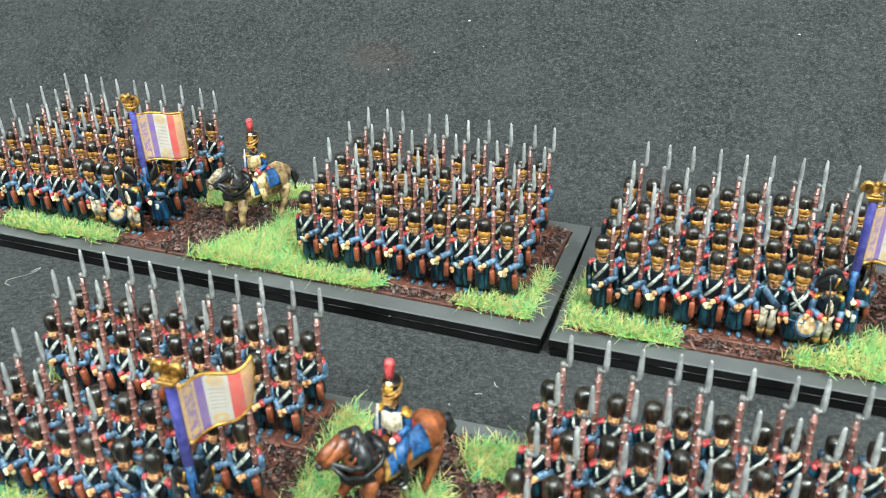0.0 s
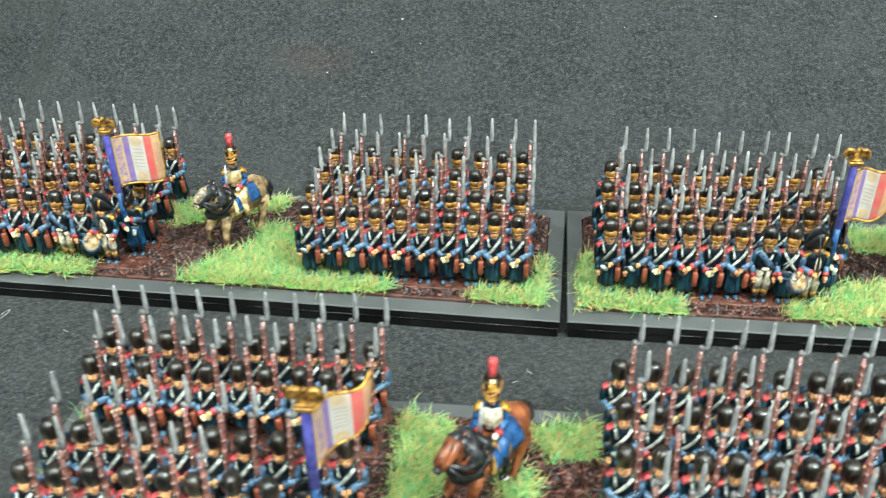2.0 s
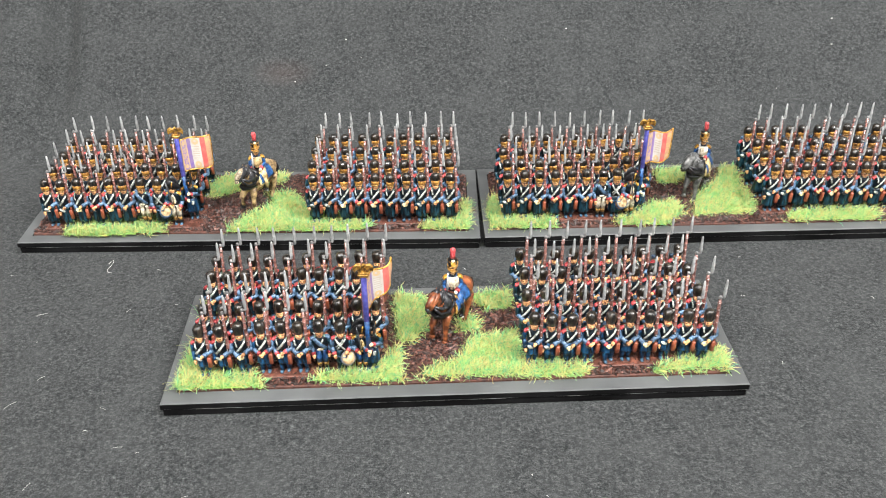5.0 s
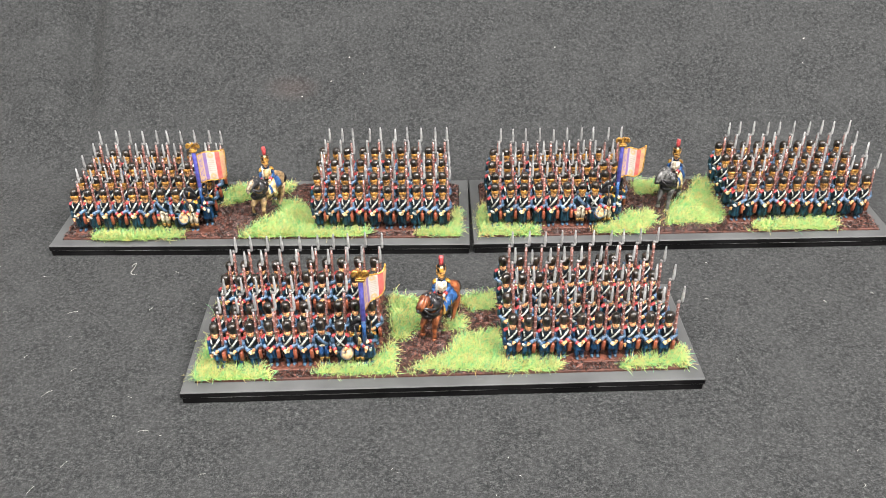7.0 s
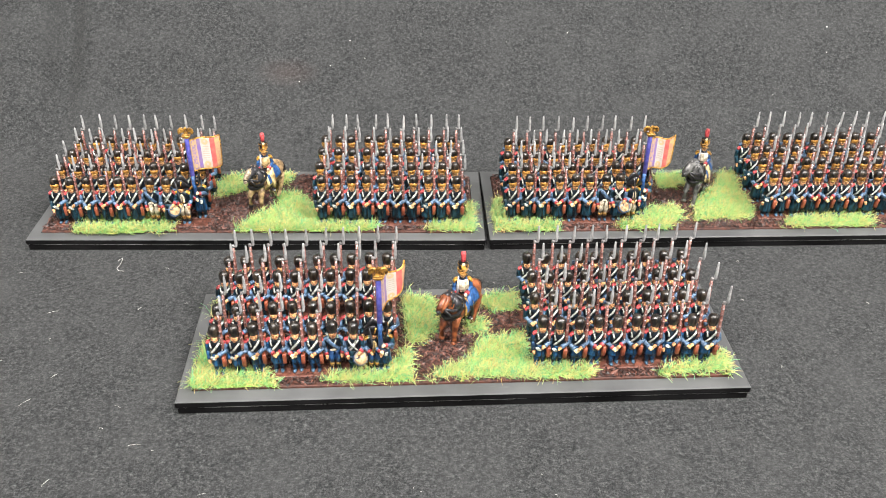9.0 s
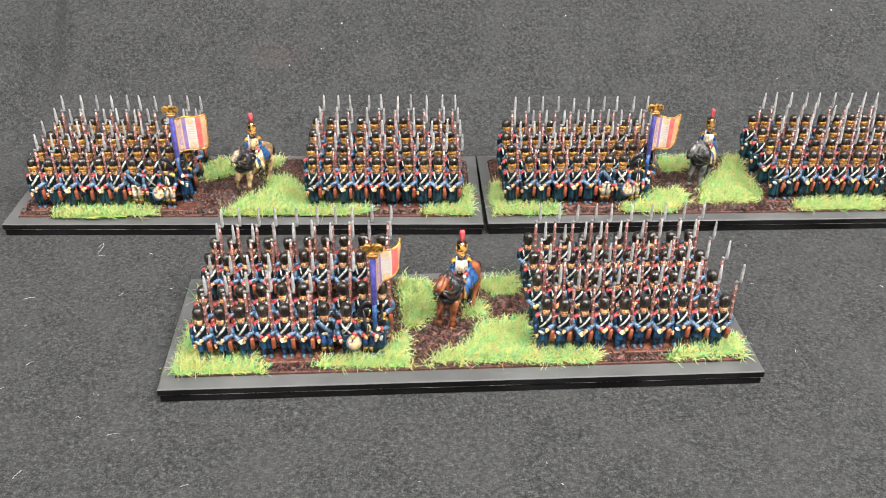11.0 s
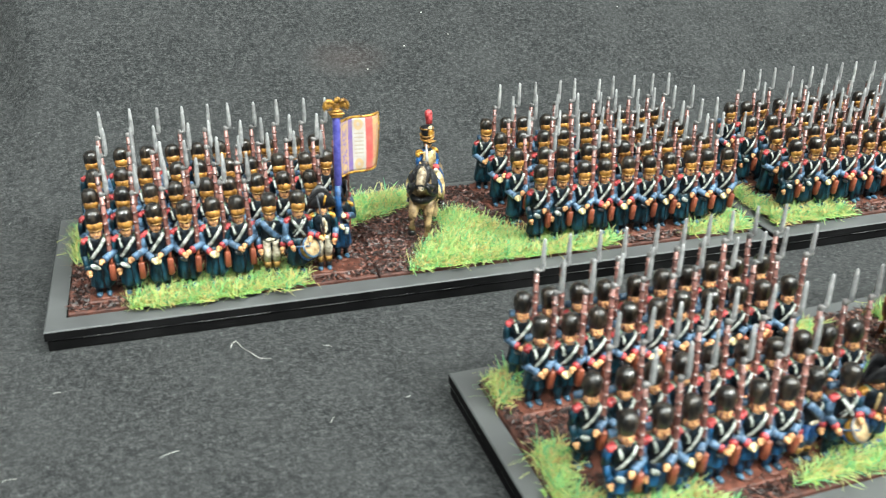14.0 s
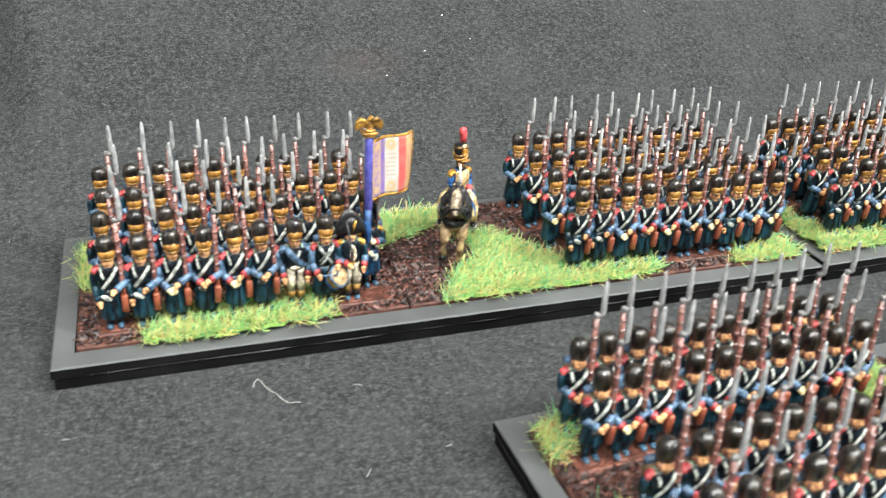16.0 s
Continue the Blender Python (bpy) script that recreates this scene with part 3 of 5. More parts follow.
def drummer_mesh(plate):
    s = Shape()
    figure_legs(s, M_COAT)
    figure_torso(s, M_TUNIC)
    coat_skirt(s, M_COAT, 1.2, 1.7 if plate else 3.0)
    belt(s, (-1.35, 10.2, 1.20, 7.0), 0.34)
    belt(s, (1.25, 10.2, -1.05, 7.2), 0.30)
    belt(s, (0.70, 10.1, -1.30, 7.9), 0.20)
    epaulettes(s, M_RED)
    arm(s, RIGHT, (2.5, -0.6, 7.6), (1.9, -1.9, 7.2), M_COAT, M_SLEEVE, M_RED, M_SKIN)
    arm(s, LEFT, (-2.5, -0.4, 7.3), (-1.75, -1.7, 6.0), M_SLEEVE, M_SLEEVE, M_RED, M_SKIN)
    # the drum hangs at the hip, tipped forward
    axis = Vector((0.28, -0.72, 0.63)).normalized()
    c = Vector((1.75, -2.15, 5.15))
    s.tube([c - axis * 1.3, c - axis * 0.95], [1.85, 1.85], M_BLUE, 20)
    s.tube([c - axis * 0.95, c + axis * 0.40], [1.70, 1.70], M_GOLD, 20)
    s.tube([c + axis * 0.40, c + axis * 0.72], [1.95, 1.88], M_SLEEVE if plate else M_IRON, 20)
    s.tube([c + axis * 0.70, c + axis * 0.80], [1.62, 1.60], M_DRUM, 20)
    for a, b in (((-1.4, -2.1, 5.7), (1.3, -3.2, 6.0)), ((1.7, -2.4, 7.2), (1.4, -3.2, 6.1))):
        s.tube([a, b], [0.20, 0.13], M_SLEEVE, 6)
    return finish(s, lambda q: fur_hat(q, plate, 4.0), "toy_drummer", LARGE if plate else SMALL)


def sergeant_mesh(plate):
    s = Shape()
    figure_legs(s, M_BLACK)
    figure_torso(s, M_TUNIC)
    breeches(s, M_WHITE if plate else M_BLUE, M_CORD)
    belt(s, (-1.45, 10.2, 1.40, 7.3), 0.62, M_SLEEVE)
    belt(s, (0.75, 9.9, 0.20, 8.8), 0.30)
    s.blob((-0.2, -1.50, 7.15), (0.9, 0.28, 0.36), M_WHITE, nu=10, nv=5)
    epaulettes(s, M_SLEEVE)
    arm(s, RIGHT, (2.5, -0.2, 7.4), (2.15, -0.9, 5.6), M_COAT, M_SLEEVE, M_RED, M_SKIN)
    arm(s, LEFT, (-2.5, -0.1, 7.4), (-2.1, -0.9, 5.5), M_COAT, M_SLEEVE, M_RED, M_SKIN)
    return finish(s, lambda q: fur_hat(q, plate, 2.0), "toy_sergeant", LARGE if plate else SMALL)


def bearer_mesh(size):
    s = Shape()
    figure_legs(s, M_COAT)
    figure_torso(s, M_TUNIC)
    coat_skirt(s, M_COAT_BRIGHT, 2.2, 2.4)
    belt(s, (-1.2, 10.2, 1.0, 7.1), 0.32)
    epaulettes(s, M_GOLD)
    arm(s, RIGHT, (2.45, -0.6, 7.8), (0.1, -1.85, 8.6), M_COAT, M_SLEEVE, M_RED, M_GLOVE)
    arm(s, LEFT, (-2.45, -0.5, 7.5), (-1.3, -1.75, 7.0), M_COAT, M_SLEEVE, M_RED, M_GLOVE)
    s.slab((0.35, -1.72, 5.7), (0.42, 0.20, 0.62), M_BELT, rot=Euler((0, radians(10), 0)), edge=0.12)
    return finish(s, lambda q: bicorne(q, False), "toy_standard_bearer", size)


def rider_mesh(hide, mane, trousers, chest, blaze, head_turn, twist):
    """A mounted officer that faces -y, with the horse stepping off."""
    s = Shape()
    # barrel of the horse
    spine = [(0, -7.6, 10.6), (0, -6.4, 10.9), (0, -3.5, 10.5), (0, 0, 10.2), (0, 3.5, 10.7), (0, 6.4, 11.4), (0, 8.0, 11.0), (0, 8.8, 10.3)]
    s.tube(spine, [1.5, 2.7, 3.1, 3.2, 3.2, 3.0, 2.1, 0.9], hide, 14, flat=1.2)
    hx = head_turn
    front = len(s.v)
    neck = [(0, -5.4, 11.8), (hx * 0.3, -7.3, 14.0), (hx * 0.6, -8.8, 16.0), (hx * 0.8, -9.6, 16.6)]
    s.tube(neck, [2.9, 2.5, 2.0, 1.4], hide, 10)
    s.tube([(hx * 0.7, -8.8, 16.4), (hx, -10.3, 16.0), (hx * 1.25, -12.1, 14.2), (hx * 1.4, -13.1, 13.0)], [1.45, 1.75, 1.35, 1.05], mane if hide is M_BUCKSKIN else hide, 10)
    s.blob((hx * 1.42, -13.25, 12.75), (0.74, 0.64, 0.64), blaze if hide is M_BUCKSKIN else mane, nu=8, nv=5)
    for x in (-0.6, 0.6):
        s.tube([(hx * 0.7 + x, -9.1, 17.2), (hx * 0.7 + x * 1.2, -9.4, 18.4)], [0.38, 0.08], hide, 5)
    s.tube([(hx * 1.02, -10.7, 17.1), (hx * 1.15, -11.6, 16.3), (hx * 1.25, -12.6, 15.1), (hx * 1.38, -13.6, 13.6)], [0.6, 0.95, 1.0, 0.9], blaze, 10)
    for side in (-1, 1):
        s.blob((hx * 1.05 + side * 1.35, -10.9, 15.9), (0.30, 0.34, 0.30), M_BLACK, nu=8, nv=5)
        s.blob((hx * 1.42 + side * 0.45, -13.75, 12.9), (0.2, 0.2, 0.2), M_BLACK, nu=6, nv=4)
    # mane, forelock, harness
    for side in (-1, 1):
        s.tube([(side * 0.5 + hx * 0.8, -9.3, 17.7), (side * 1.25 + hx * 0.9, -9.7, 16.6), (side * 1.5 + hx * 0.9, -9.5, 15.2)], [0.6, 0.75, 0.3], mane, 7)
        s.tube([(side * 1.2 + hx * 1.35, -12.3, 13.9), (side * 2.2 + hx * 0.7, -9.4, 13.0), (side * 2.5, -6.4, 13.4), (side * 1.6, -3.4, 15.0)], [0.34, 0.50, 0.52, 0.36], M_MANE, 7)
    s.tube([(hx * 0.75, -8.8, 17.9), (hx * 0.5, -7.6, 16.4), (hx * 0.3, -6.2, 14.6), (0, -4.6, 13.3)], [1.15, 1.9, 2.1, 1.4], mane, 8)
    for side in (-1, 1):
        s.tube([(side * 0.7 + hx * 0.6, -8.3, 16.6), (side * 1.6 + hx * 0.3, -7.2, 14.6), (side * 1.9, -6.0, 12.8)], [1.2, 1.75, 1.3], mane, 7)
        for j in range(5):
            q = j / 4
            s.tube([(side * 0.5 + hx * 0.6, -8.6 + 3.6 * q, 17.8 - 3.6 * q), (side * (1.7 + 0.4 * q) + hx * 0.4, -9.1 + 3.3 * q, 15.9 - 3.2 * q), (side * (1.5 + 0.9 * q) + hx * 0.3, -9.5 + 3.4 * q, 14.3 - 3.0 * q)],
                   [0.55, 0.68, 0.40], mane, 6)
        s.tube([(side * 0.95 + hx * 1.35, -12.4, 13.6), (side * 1.9 + hx * 0.5, -8.5, 12.8), (side * 2.0, -4.6, 13.2), (side * 0.6, -3.0, 15.2)], [0.30, 0.42, 0.42, 0.30], M_BLACK, 5)
        s.tube([(side * 1.15 + hx, -10.0, 16.8), (side * 1.25 + hx * 1.3, -11.4, 14.0)], [0.34, 0.30], M_BLACK, 5)
    s.tube([(-2.5, -5.6, 11.0), (-1.4, -7.9, 10.2), (0, -8.5, 9.9), (1.4, -7.9, 10.2), (2.5, -5.6, 11.0)], [0.80] * 5, M_BLACK, 6)
    s.tube([(-1.15 + hx * 1.3, -11.9, 13.6), (hx * 1.3, -12.6, 15.0), (1.15 + hx * 1.3, -11.9, 13.6)], [0.30] * 3, M_BLACK, 5)
    s.tube([(-1.3 + hx, -9.8, 16.6), (hx, -10.9, 17.3), (1.3 + hx, -9.8, 16.6)], [0.28] * 3, M_BLACK, 5)
    s.tube([(hx * 0.9, -9.2, 17.8), (hx, -10.5, 17.3), (hx * 1.15, -11.4, 16.0)], [0.7, 0.75, 0.2], mane, 6)
    # cloak rolled over the pommel, reins gathered in loops
    s.tube([(-2.4, -3.3, 13.2), (-1.4, -3.6, 14.6), (0, -3.7, 15.0), (1.4, -3.6, 14.6), (2.4, -3.3, 13.2)], [0.75, 0.95, 1.0, 0.95, 0.75], M_BLACK, 9)
    for side in (-1, 1):
        s.tube([(side * 1.2 + hx * 1.3, -12.2, 13.4), (side * 2.3 + hx * 0.7, -10.0, 11.6), (side * 2.9, -7.2, 11.7), (side * 2.9, -4.6, 13.0), (side * 1.6, -2.6, 15.0)], [0.34, 0.45, 0.50, 0.48, 0.36], M_BLACK, 7)
    # the head is carried up and back from the withers
    for i in range(front, len(s.v)):
        x, y, z = s.v[i]
        a = radians(20) * min(1.0, max(0.0, (-5.2 - y) / 2.4))
        y, z = y + 6.4, z - 13.0
        s.v[i] = (x, y * math.cos(a) + z * math.sin(a) - 6.4, z * math.cos(a) - y * math.sin(a) + 13.0)
    # legs: near fore lifted, the others on the ground
    def leg(x, y, knee, foot, thick):
        s.tube([(x, y, 9.6), ((x + knee[0]) / 2, (y + knee[1]) / 2, (9.6 + knee[2]) / 2), knee, ((foot[0] + knee[0]) / 2, (foot[1] + knee[1]) / 2, (foot[2] + knee[2]) / 2), (foot[0], foot[1], foot[2] + 1.0)],
               [thick, thick * 0.82, 0.85, 0.66, 0.78], hide, 8)
        s.tube([(foot[0], foot[1], foot[2] + 1.2), (foot[0], foot[1] - 0.2, foot[2])], [0.72, 0.95], M_BLACK if mane is M_MANE and hide is M_BUCKSKIN else hide, 8)
    leg(-1.45, -6.0, (-1.75, -9.0, 6.6), (-1.9, -8.4, 2.2), 1.45)
    leg(1.35, -5.6, (1.4, -6.6, 5.2), (1.4, -6.9, 0.0), 1.45)
    leg(-1.5, 6.6, (-1.6, 8.2, 5.2), (-1.6, 7.8, 0.0), 1.75)
    leg(1.5, 6.2, (1.6, 5.8, 5.0), (1.6, 3.6, 0.0), 1.75)
    s.tube([(0, 8.6, 11.9), (0, 10.2, 11.4), (0, 10.9, 9.0), (0, 10.6, 6.0)], [0.55, 0.95, 1.0, 0.35], mane, 8)
    s.blob((0, 8.8, 12.4), (0.6, 0.7, 0.8), mane, nu=8, nv=5)
    # saddle cloth with a gold edge, holsters, girth
    def drape(y0, y1, a0, a1, out, material):
        """A curved sheet lying over the flank, from the angle a0 off the spine down to a1."""
        for side in (-1, 1):
            verts, nj, ni = [], 8, 5
            for layer in (0.0, out):
                for j in range(nj + 1):
                    a = radians(a0 + (a1 - a0) * j / nj)
                    for i in range(ni + 1):
                        y = y0 + (y1 - y0) * i / ni + (0.5 if j == nj else 0.0) * (i / ni - 0.5)
                        verts.append((side * (3.25 + layer) * math.sin(a), y, 10.4 + (3.85 + layer) * math.cos(a)))
            w, lay = ni + 1, (ni + 1) * (nj + 1)
            faces = [(lay + j * w + i, lay + j * w + i + 1, lay + (j + 1) * w + i + 1, lay + (j + 1) * w + i) for j in range(nj) for i in range(ni)]
            rim = [j * w for j in range(nj + 1)] + [nj * w + i for i in range(1, w)] + [j * w + ni for j in range(nj - 1, -1, -1)] + [i for i in range(ni - 1, 0, -1)]
            faces += [(rim[k], lay + rim[k], lay + rim[(k + 1) % len(rim)], rim[(k + 1) % len(rim)]) for k in range(len(rim))]
            s.put(verts, faces, material)
    drape(0.5, 4.4, 0, 92, 0.20, M_CORD)
    drape(0.8, 4.1, 14, 86, 0.30, M_BLUE)
    drape(0.4, 3.4, 0, 16, 0.55, M_RED)
    drape(-4.4, -1.6, 30, 100, 0.55, M_CREAM if trousers is M_CREAM else M_CORD)
    drape(-3.6, -2.4, 44, 88, 0.75, M_BLUE)
    drape(-1.9, -0.4, 70, 150, 0.25, M_BLACK)
    for side in (-1, 1):
        s.tube([(side * 1.1, 0.7, 14.0), (side * 2.7, -0.9, 12.9), (side * 3.5, -1.7, 11.5)], [1.25, 1.20, 0.95], trousers, 9)
        s.tube([(side * 3.5, -1.7, 11.8), (side * 3.6, -1.0, 9.6), (side * 3.55, -0.8, 7.8)], [0.88, 0.74, 0.62], M_BLACK if trousers is M_BLUE else M_CREAM, 8)
        s.blob((side * 3.55, -1.5, 7.4), (0.62, 1.2, 0.52), M_BLACK, nu=8, nv=5)
        s.slab((side * 3.55, -1.5, 6.95), (0.75, 0.35, 0.16), M_STEEL, edge=0.05)
    # the rider
    k = len(s.v)
    s.rings([(12.9, 1.5, 1.8, 0, 0.6), (13.9, 1.4, 1.5, 0, 0.6)], M_BLACK, 12)
    s.rings([(13.7, 1.5, 1.3, 0, 0.5), (14.4, 1.45, 1.2, 0, 0.4), (16.0, 1.75, 1.25, 0, 0.2), (17.6, 1.9, 1.15, 0, 0.15), (18.3, 1.2, 0.9, 0, 0.15), (18.8, 0.6, 0.6, 0, 0.1)], M_BLUE, 12)
    for side in (-1, 1):
        s.slab((side * 0.72, -0.98, 16.9), (0.92, 0.34, 1.35), chest, rot=Euler((radians(-6), 0, radians(side * 16))), edge=0.22)
        s.slab((side * 0.50, -1.02, 15.3), (0.42, 0.22, 0.55), chest, rot=Euler((0, 0, radians(side * 14))), edge=0.16)
        s.blob((side * 1.95, 0.10, 18.05), (0.80, 1.00, 0.42), M_GOLD, rot=Euler((0, radians(side * 16), 0)), nu=10, nv=5)
        s.blob((side * 2.45, 0.10, 17.6), (0.42, 0.85, 0.50), M_GOLD, nu=10, nv=5)
    s.rings([(14.05, 1.55, 1.32, 0, 0.42), (14.5, 1.52, 1.28, 0, 0.38)], M_BLACK, 12)
    s.rings([(18.3, 1.0, 0.95, 0, 0.1), (18.75, 0.92, 0.9, 0, 0.08)], M_BLACK, 10)
    def limb(side, elbow, wrist, hand):
        s.tube([(side * 1.9, 0.2, 17.8), elbow], [0.62, 0.56], M_BLUE, 8)
        s.tube([elbow, wrist], [0.56, 0.46], M_BLUE, 8)
        w = Vector(wrist)
        d = (w - Vector(elbow)).normalized()
        s.tube([w - d * 0.5, w + d * 0.3], [0.72, 0.70], M_RED, 8)
        s.blob(w + d * 0.7, (0.55, 0.55, 0.5), hand, nu=8, nv=5)
    limb(-1, (-2.6, -0.2, 15.8), (-2.0, -1.9, 15.0), M_GLOVE)
    limb(1, (2.5, -0.2, 15.8), (1.0, -2.0, 14.9), M_WHITE)
    s.tube([(-1.85, -2.5, 14.6), (-1.75, -2.4, 17.2), (-1.6, -1.9, 20.2)], [0.36, 0.36, 0.16], M_STEEL, 6, flat=0.45)
    s.blob((-1.85, -2.5, 14.6), (0.62, 0.5, 0.25), M_GOLD, nu=8, nv=4)
    s.blob((0, -0.05, 19.6), (0.84, 0.92, 1.10), M_SKIN, nu=10, nv=7)
    s.blob((0, -1.05, 19.5), (0.2, 0.26, 0.3), M_SKIN, nu=6, nv=4)
    s.blob((0, 0.18, 19.75), (0.98, 0.92, 1.05), M_FUR, nu=8, nv=5)
    cap = len(s.v)
    s.rings([(20.1, 1.14, 1.20, 0, 0.05), (20.5, 1.20, 1.26, 0, 0.05), (21.6, 1.26, 1.30, 0, 0.05), (22.7, 1.46, 1.48, 0, 0.05), (22.95, 1.30, 1.32, 0, 0.05)], M_BLACK, 16)
    s.rings([(22.40, 1.44, 1.46, 0, 0.05), (22.75, 1.54, 1.56, 0, 0.05)], M_CORD, 16)
    ring = [(1.36 * math.cos(a), 0.05 + 1.40 * math.sin(a), 21.55 + 0.55 * math.cos(a - 0.6)) for a in [2 * math.pi * k / 16 for k in range(17)]]
    s.tube(ring, [0.27] * 17, M_CORD, 6)
    s.tube([(p[0] * 0.98, p[1] * 0.98, p[2] - 0.62) for p in ring], [0.22] * 17, M_BRASS, 6)
    s.slab((0, -1.26, 21.75), (0.62, 0.22, 0.68), M_GOLD, rot=Euler((radians(8), 0, 0)), edge=0.2)
    s.blob((0, -1.45, 20.24), (1.20, 0.90, 0.20), M_CORD, nu=10, nv=4)
    s.blob((0, -1.36, 20.10), (1.12, 0.90, 0.20), M_BLACK, nu=10, nv=4)
    s.blob((0, -1.15, 22.85), (0.52, 0.42, 0.5), M_GLOVE, nu=8, nv=5)
    s.tube([(0, -0.95, 22.6), (0, -0.85, 23.7)], [0.46, 0.52], M_BLACK, 8)
    s.tube([(0, -0.86, 23.5), (0, -0.85, 23.65), (0, -0.78, 24.6), (0, -0.70, 25.6), (0, -0.66, 26.1), (0, -0.66, 26.25)], [0.40, 0.66, 0.74, 0.80, 0.68, 0.25], M_RED, 12)
    # the hat sits tipped back
    for i in range(cap, len(s.v)):
        x, y, z = s.v[i]
        a = radians(-6)
        s.v[i] = (x, y * math.cos(a) - (z - 20.1) * math.sin(a), y * math.sin(a) + (z - 20.1) * math.cos(a) + 20.1)
    # brown over the upper face: the visor's shade painted on
    s.blob((0, -0.55, 19.95), (0.86, 0.60, 0.34), M_WOOD, nu=10, nv=5)
    for side in (-1, 1):
        s.blob((side * 0.40, -0.98, 19.85), (0.18, 0.12, 0.12), M_BLACK, nu=6, nv=4)
    s.scaled(k, 1.0, 1.05, 1.14, 13.0)
    c, sn = math.cos(radians(twist)), math.sin(radians(twist))
    for i in range(k, len(s.v)):
        x, y, z = s.v[i]
        s.v[i] = (x * c - y * sn, x * sn + y * c, z)
    return s.mesh("toy_rider")


# ---- trays, bases and what stands on them ----
TRAY_W, TRAY_D, TRAY_T = 157.4, 48.6, 5.6
RIM, RIM_Y, BASE_TOP, STRIP_TOP, CLOTH = 3.8, 4.5, 6.5, 7.1, 1.1


def ring_frame(s, w, d, rim, rim_y, z0, z1, material):
    e = 0.25
    outer = ((0, 0), (w, 0), (w, d), (0, d))
    verts = []
    for z, o, i in ((z0, 0, 0), (z1 - e, 0, 0), (z1, e, e)):
        for x, y in outer:
            verts.append((x + (o if x == 0 else -o), y + (o if y == 0 else -o), z))
    for z, i in ((z1, -0.1), (z0, 0)):
        for x, y in outer:
            verts.append((x + (rim + i if x == 0 else -rim - i), y + (rim_y + i if y == 0 else -rim_y - i), z))
    faces = []
    for a, b in ((4, 8), (8, 12), (12, 16), (16, 0), (0, 4)):
        faces += [(a + i, a + (i + 1) % 4, b + (i + 1) % 4, b + i) for i in range(4)]
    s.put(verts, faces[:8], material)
    s.put(verts, faces[8:], M_DARK_BOARD)


def tray(x, y, turn, label):
    root = new("display_tray")
    root.matrix_world = mm(x, y, 0, turn)
    tagged(root, label, "tray", "black display trays")
    s = Shape()
    s.slab((TRAY_W / 2, TRAY_D / 2, (CLOTH + 3.55) / 2), (TRAY_W / 2 - 0.3, TRAY_D / 2 - 0.3, (3.55 - CLOTH) / 2), M_DARK_BOARD, edge=0.2)
    part("bottom_board", s, root)
    # thin pale wavy line where the two boards meet
    s = Shape()
    for x0, y0, x1, y1 in ((0.4, 0.1, TRAY_W - 0.4, 0.1), (0.1, 0.4, 0.1, TRAY_D - 0.4), (TRAY_W - 0.1, 0.4, TRAY_W - 0.1, TRAY_D - 0.4)):
        n = 120 if y0 == y1 else 40
        pts = [(x0 + (x1 - x0) * i / n, y0 + (y1 - y0) * i / n, 3.60 + 0.09 * noise.noise((i * 0.13, x + y, x0))) for i in range(n + 1)]
        s.tube(pts, [max(0.03, 0.085 + 0.05 * noise.noise((i * 0.21, x - y, y0))) for i in range(n + 1)], M_SEAM, 5)
    part("glue_seam", s, root, "thin pale line between the two boards")
    s = Shape()
    ring_frame(s, TRAY_W, TRAY_D, RIM, RIM_Y, 3.65, TRAY_T, M_TRAY)
    part("frame", s, root, "matt black frame with worn edges")
    return root


def base_plate(m, x0, x1, label):
    s = Shape()
    s.slab(((x0 + x1) / 2, TRAY_D / 2, (3.57 + BASE_TOP - 0.3) / 2), ((x1 - x0) / 2 - 0.1, TRAY_D / 2 - RIM_Y - 0.15, (BASE_TOP - 0.3 - 3.57) / 2), M_EARTH, edge=0.25)
    ob = new("scenic_base", s.mesh("scenic_base", False))
    ob.matrix_world = m
    tagged(ob, label, "base", "scenic bases in the trays")


def inside(poly, x, y):
    hit = False
    for k in range(len(poly)):
        (x0, y0), (x1, y1) = poly[k - 1], poly[k]
        if (y0 > y) != (y1 > y) and x < (x1 - x0) * (y - y0) / (y1 - y0) + x0:
            hit = not hit
    return hit


def near_edge(poly, x, y):
    best = 99.0
    for k in range(len(poly)):
        (x0, y0), (x1, y1) = poly[k - 1], poly[k]
        dx, dy = x1 - x0, y1 - y0
        t = max(0.0, min(1.0, ((x - x0) * dx + (y - y0) * dy) / (dx * dx + dy * dy)))
        best = min(best, math.hypot(x - x0 - t * dx, y - y0 - t * dy))
    return best


def ragged(poly, x, y, amount=2.1):
    """Inside a patch whose rim wanders."""
    nx = x + amount * noise.noise((x * 0.35, y * 0.35, 1.7)) + 0.5 * amount * noise.noise((x, y, 4.2))
    ny = y + amount * noise.noise((x * 0.35, y * 0.35, 9.3)) + 0.5 * amount * noise.noise((x, y, 8.2))
    return inside(poly, nx, ny)


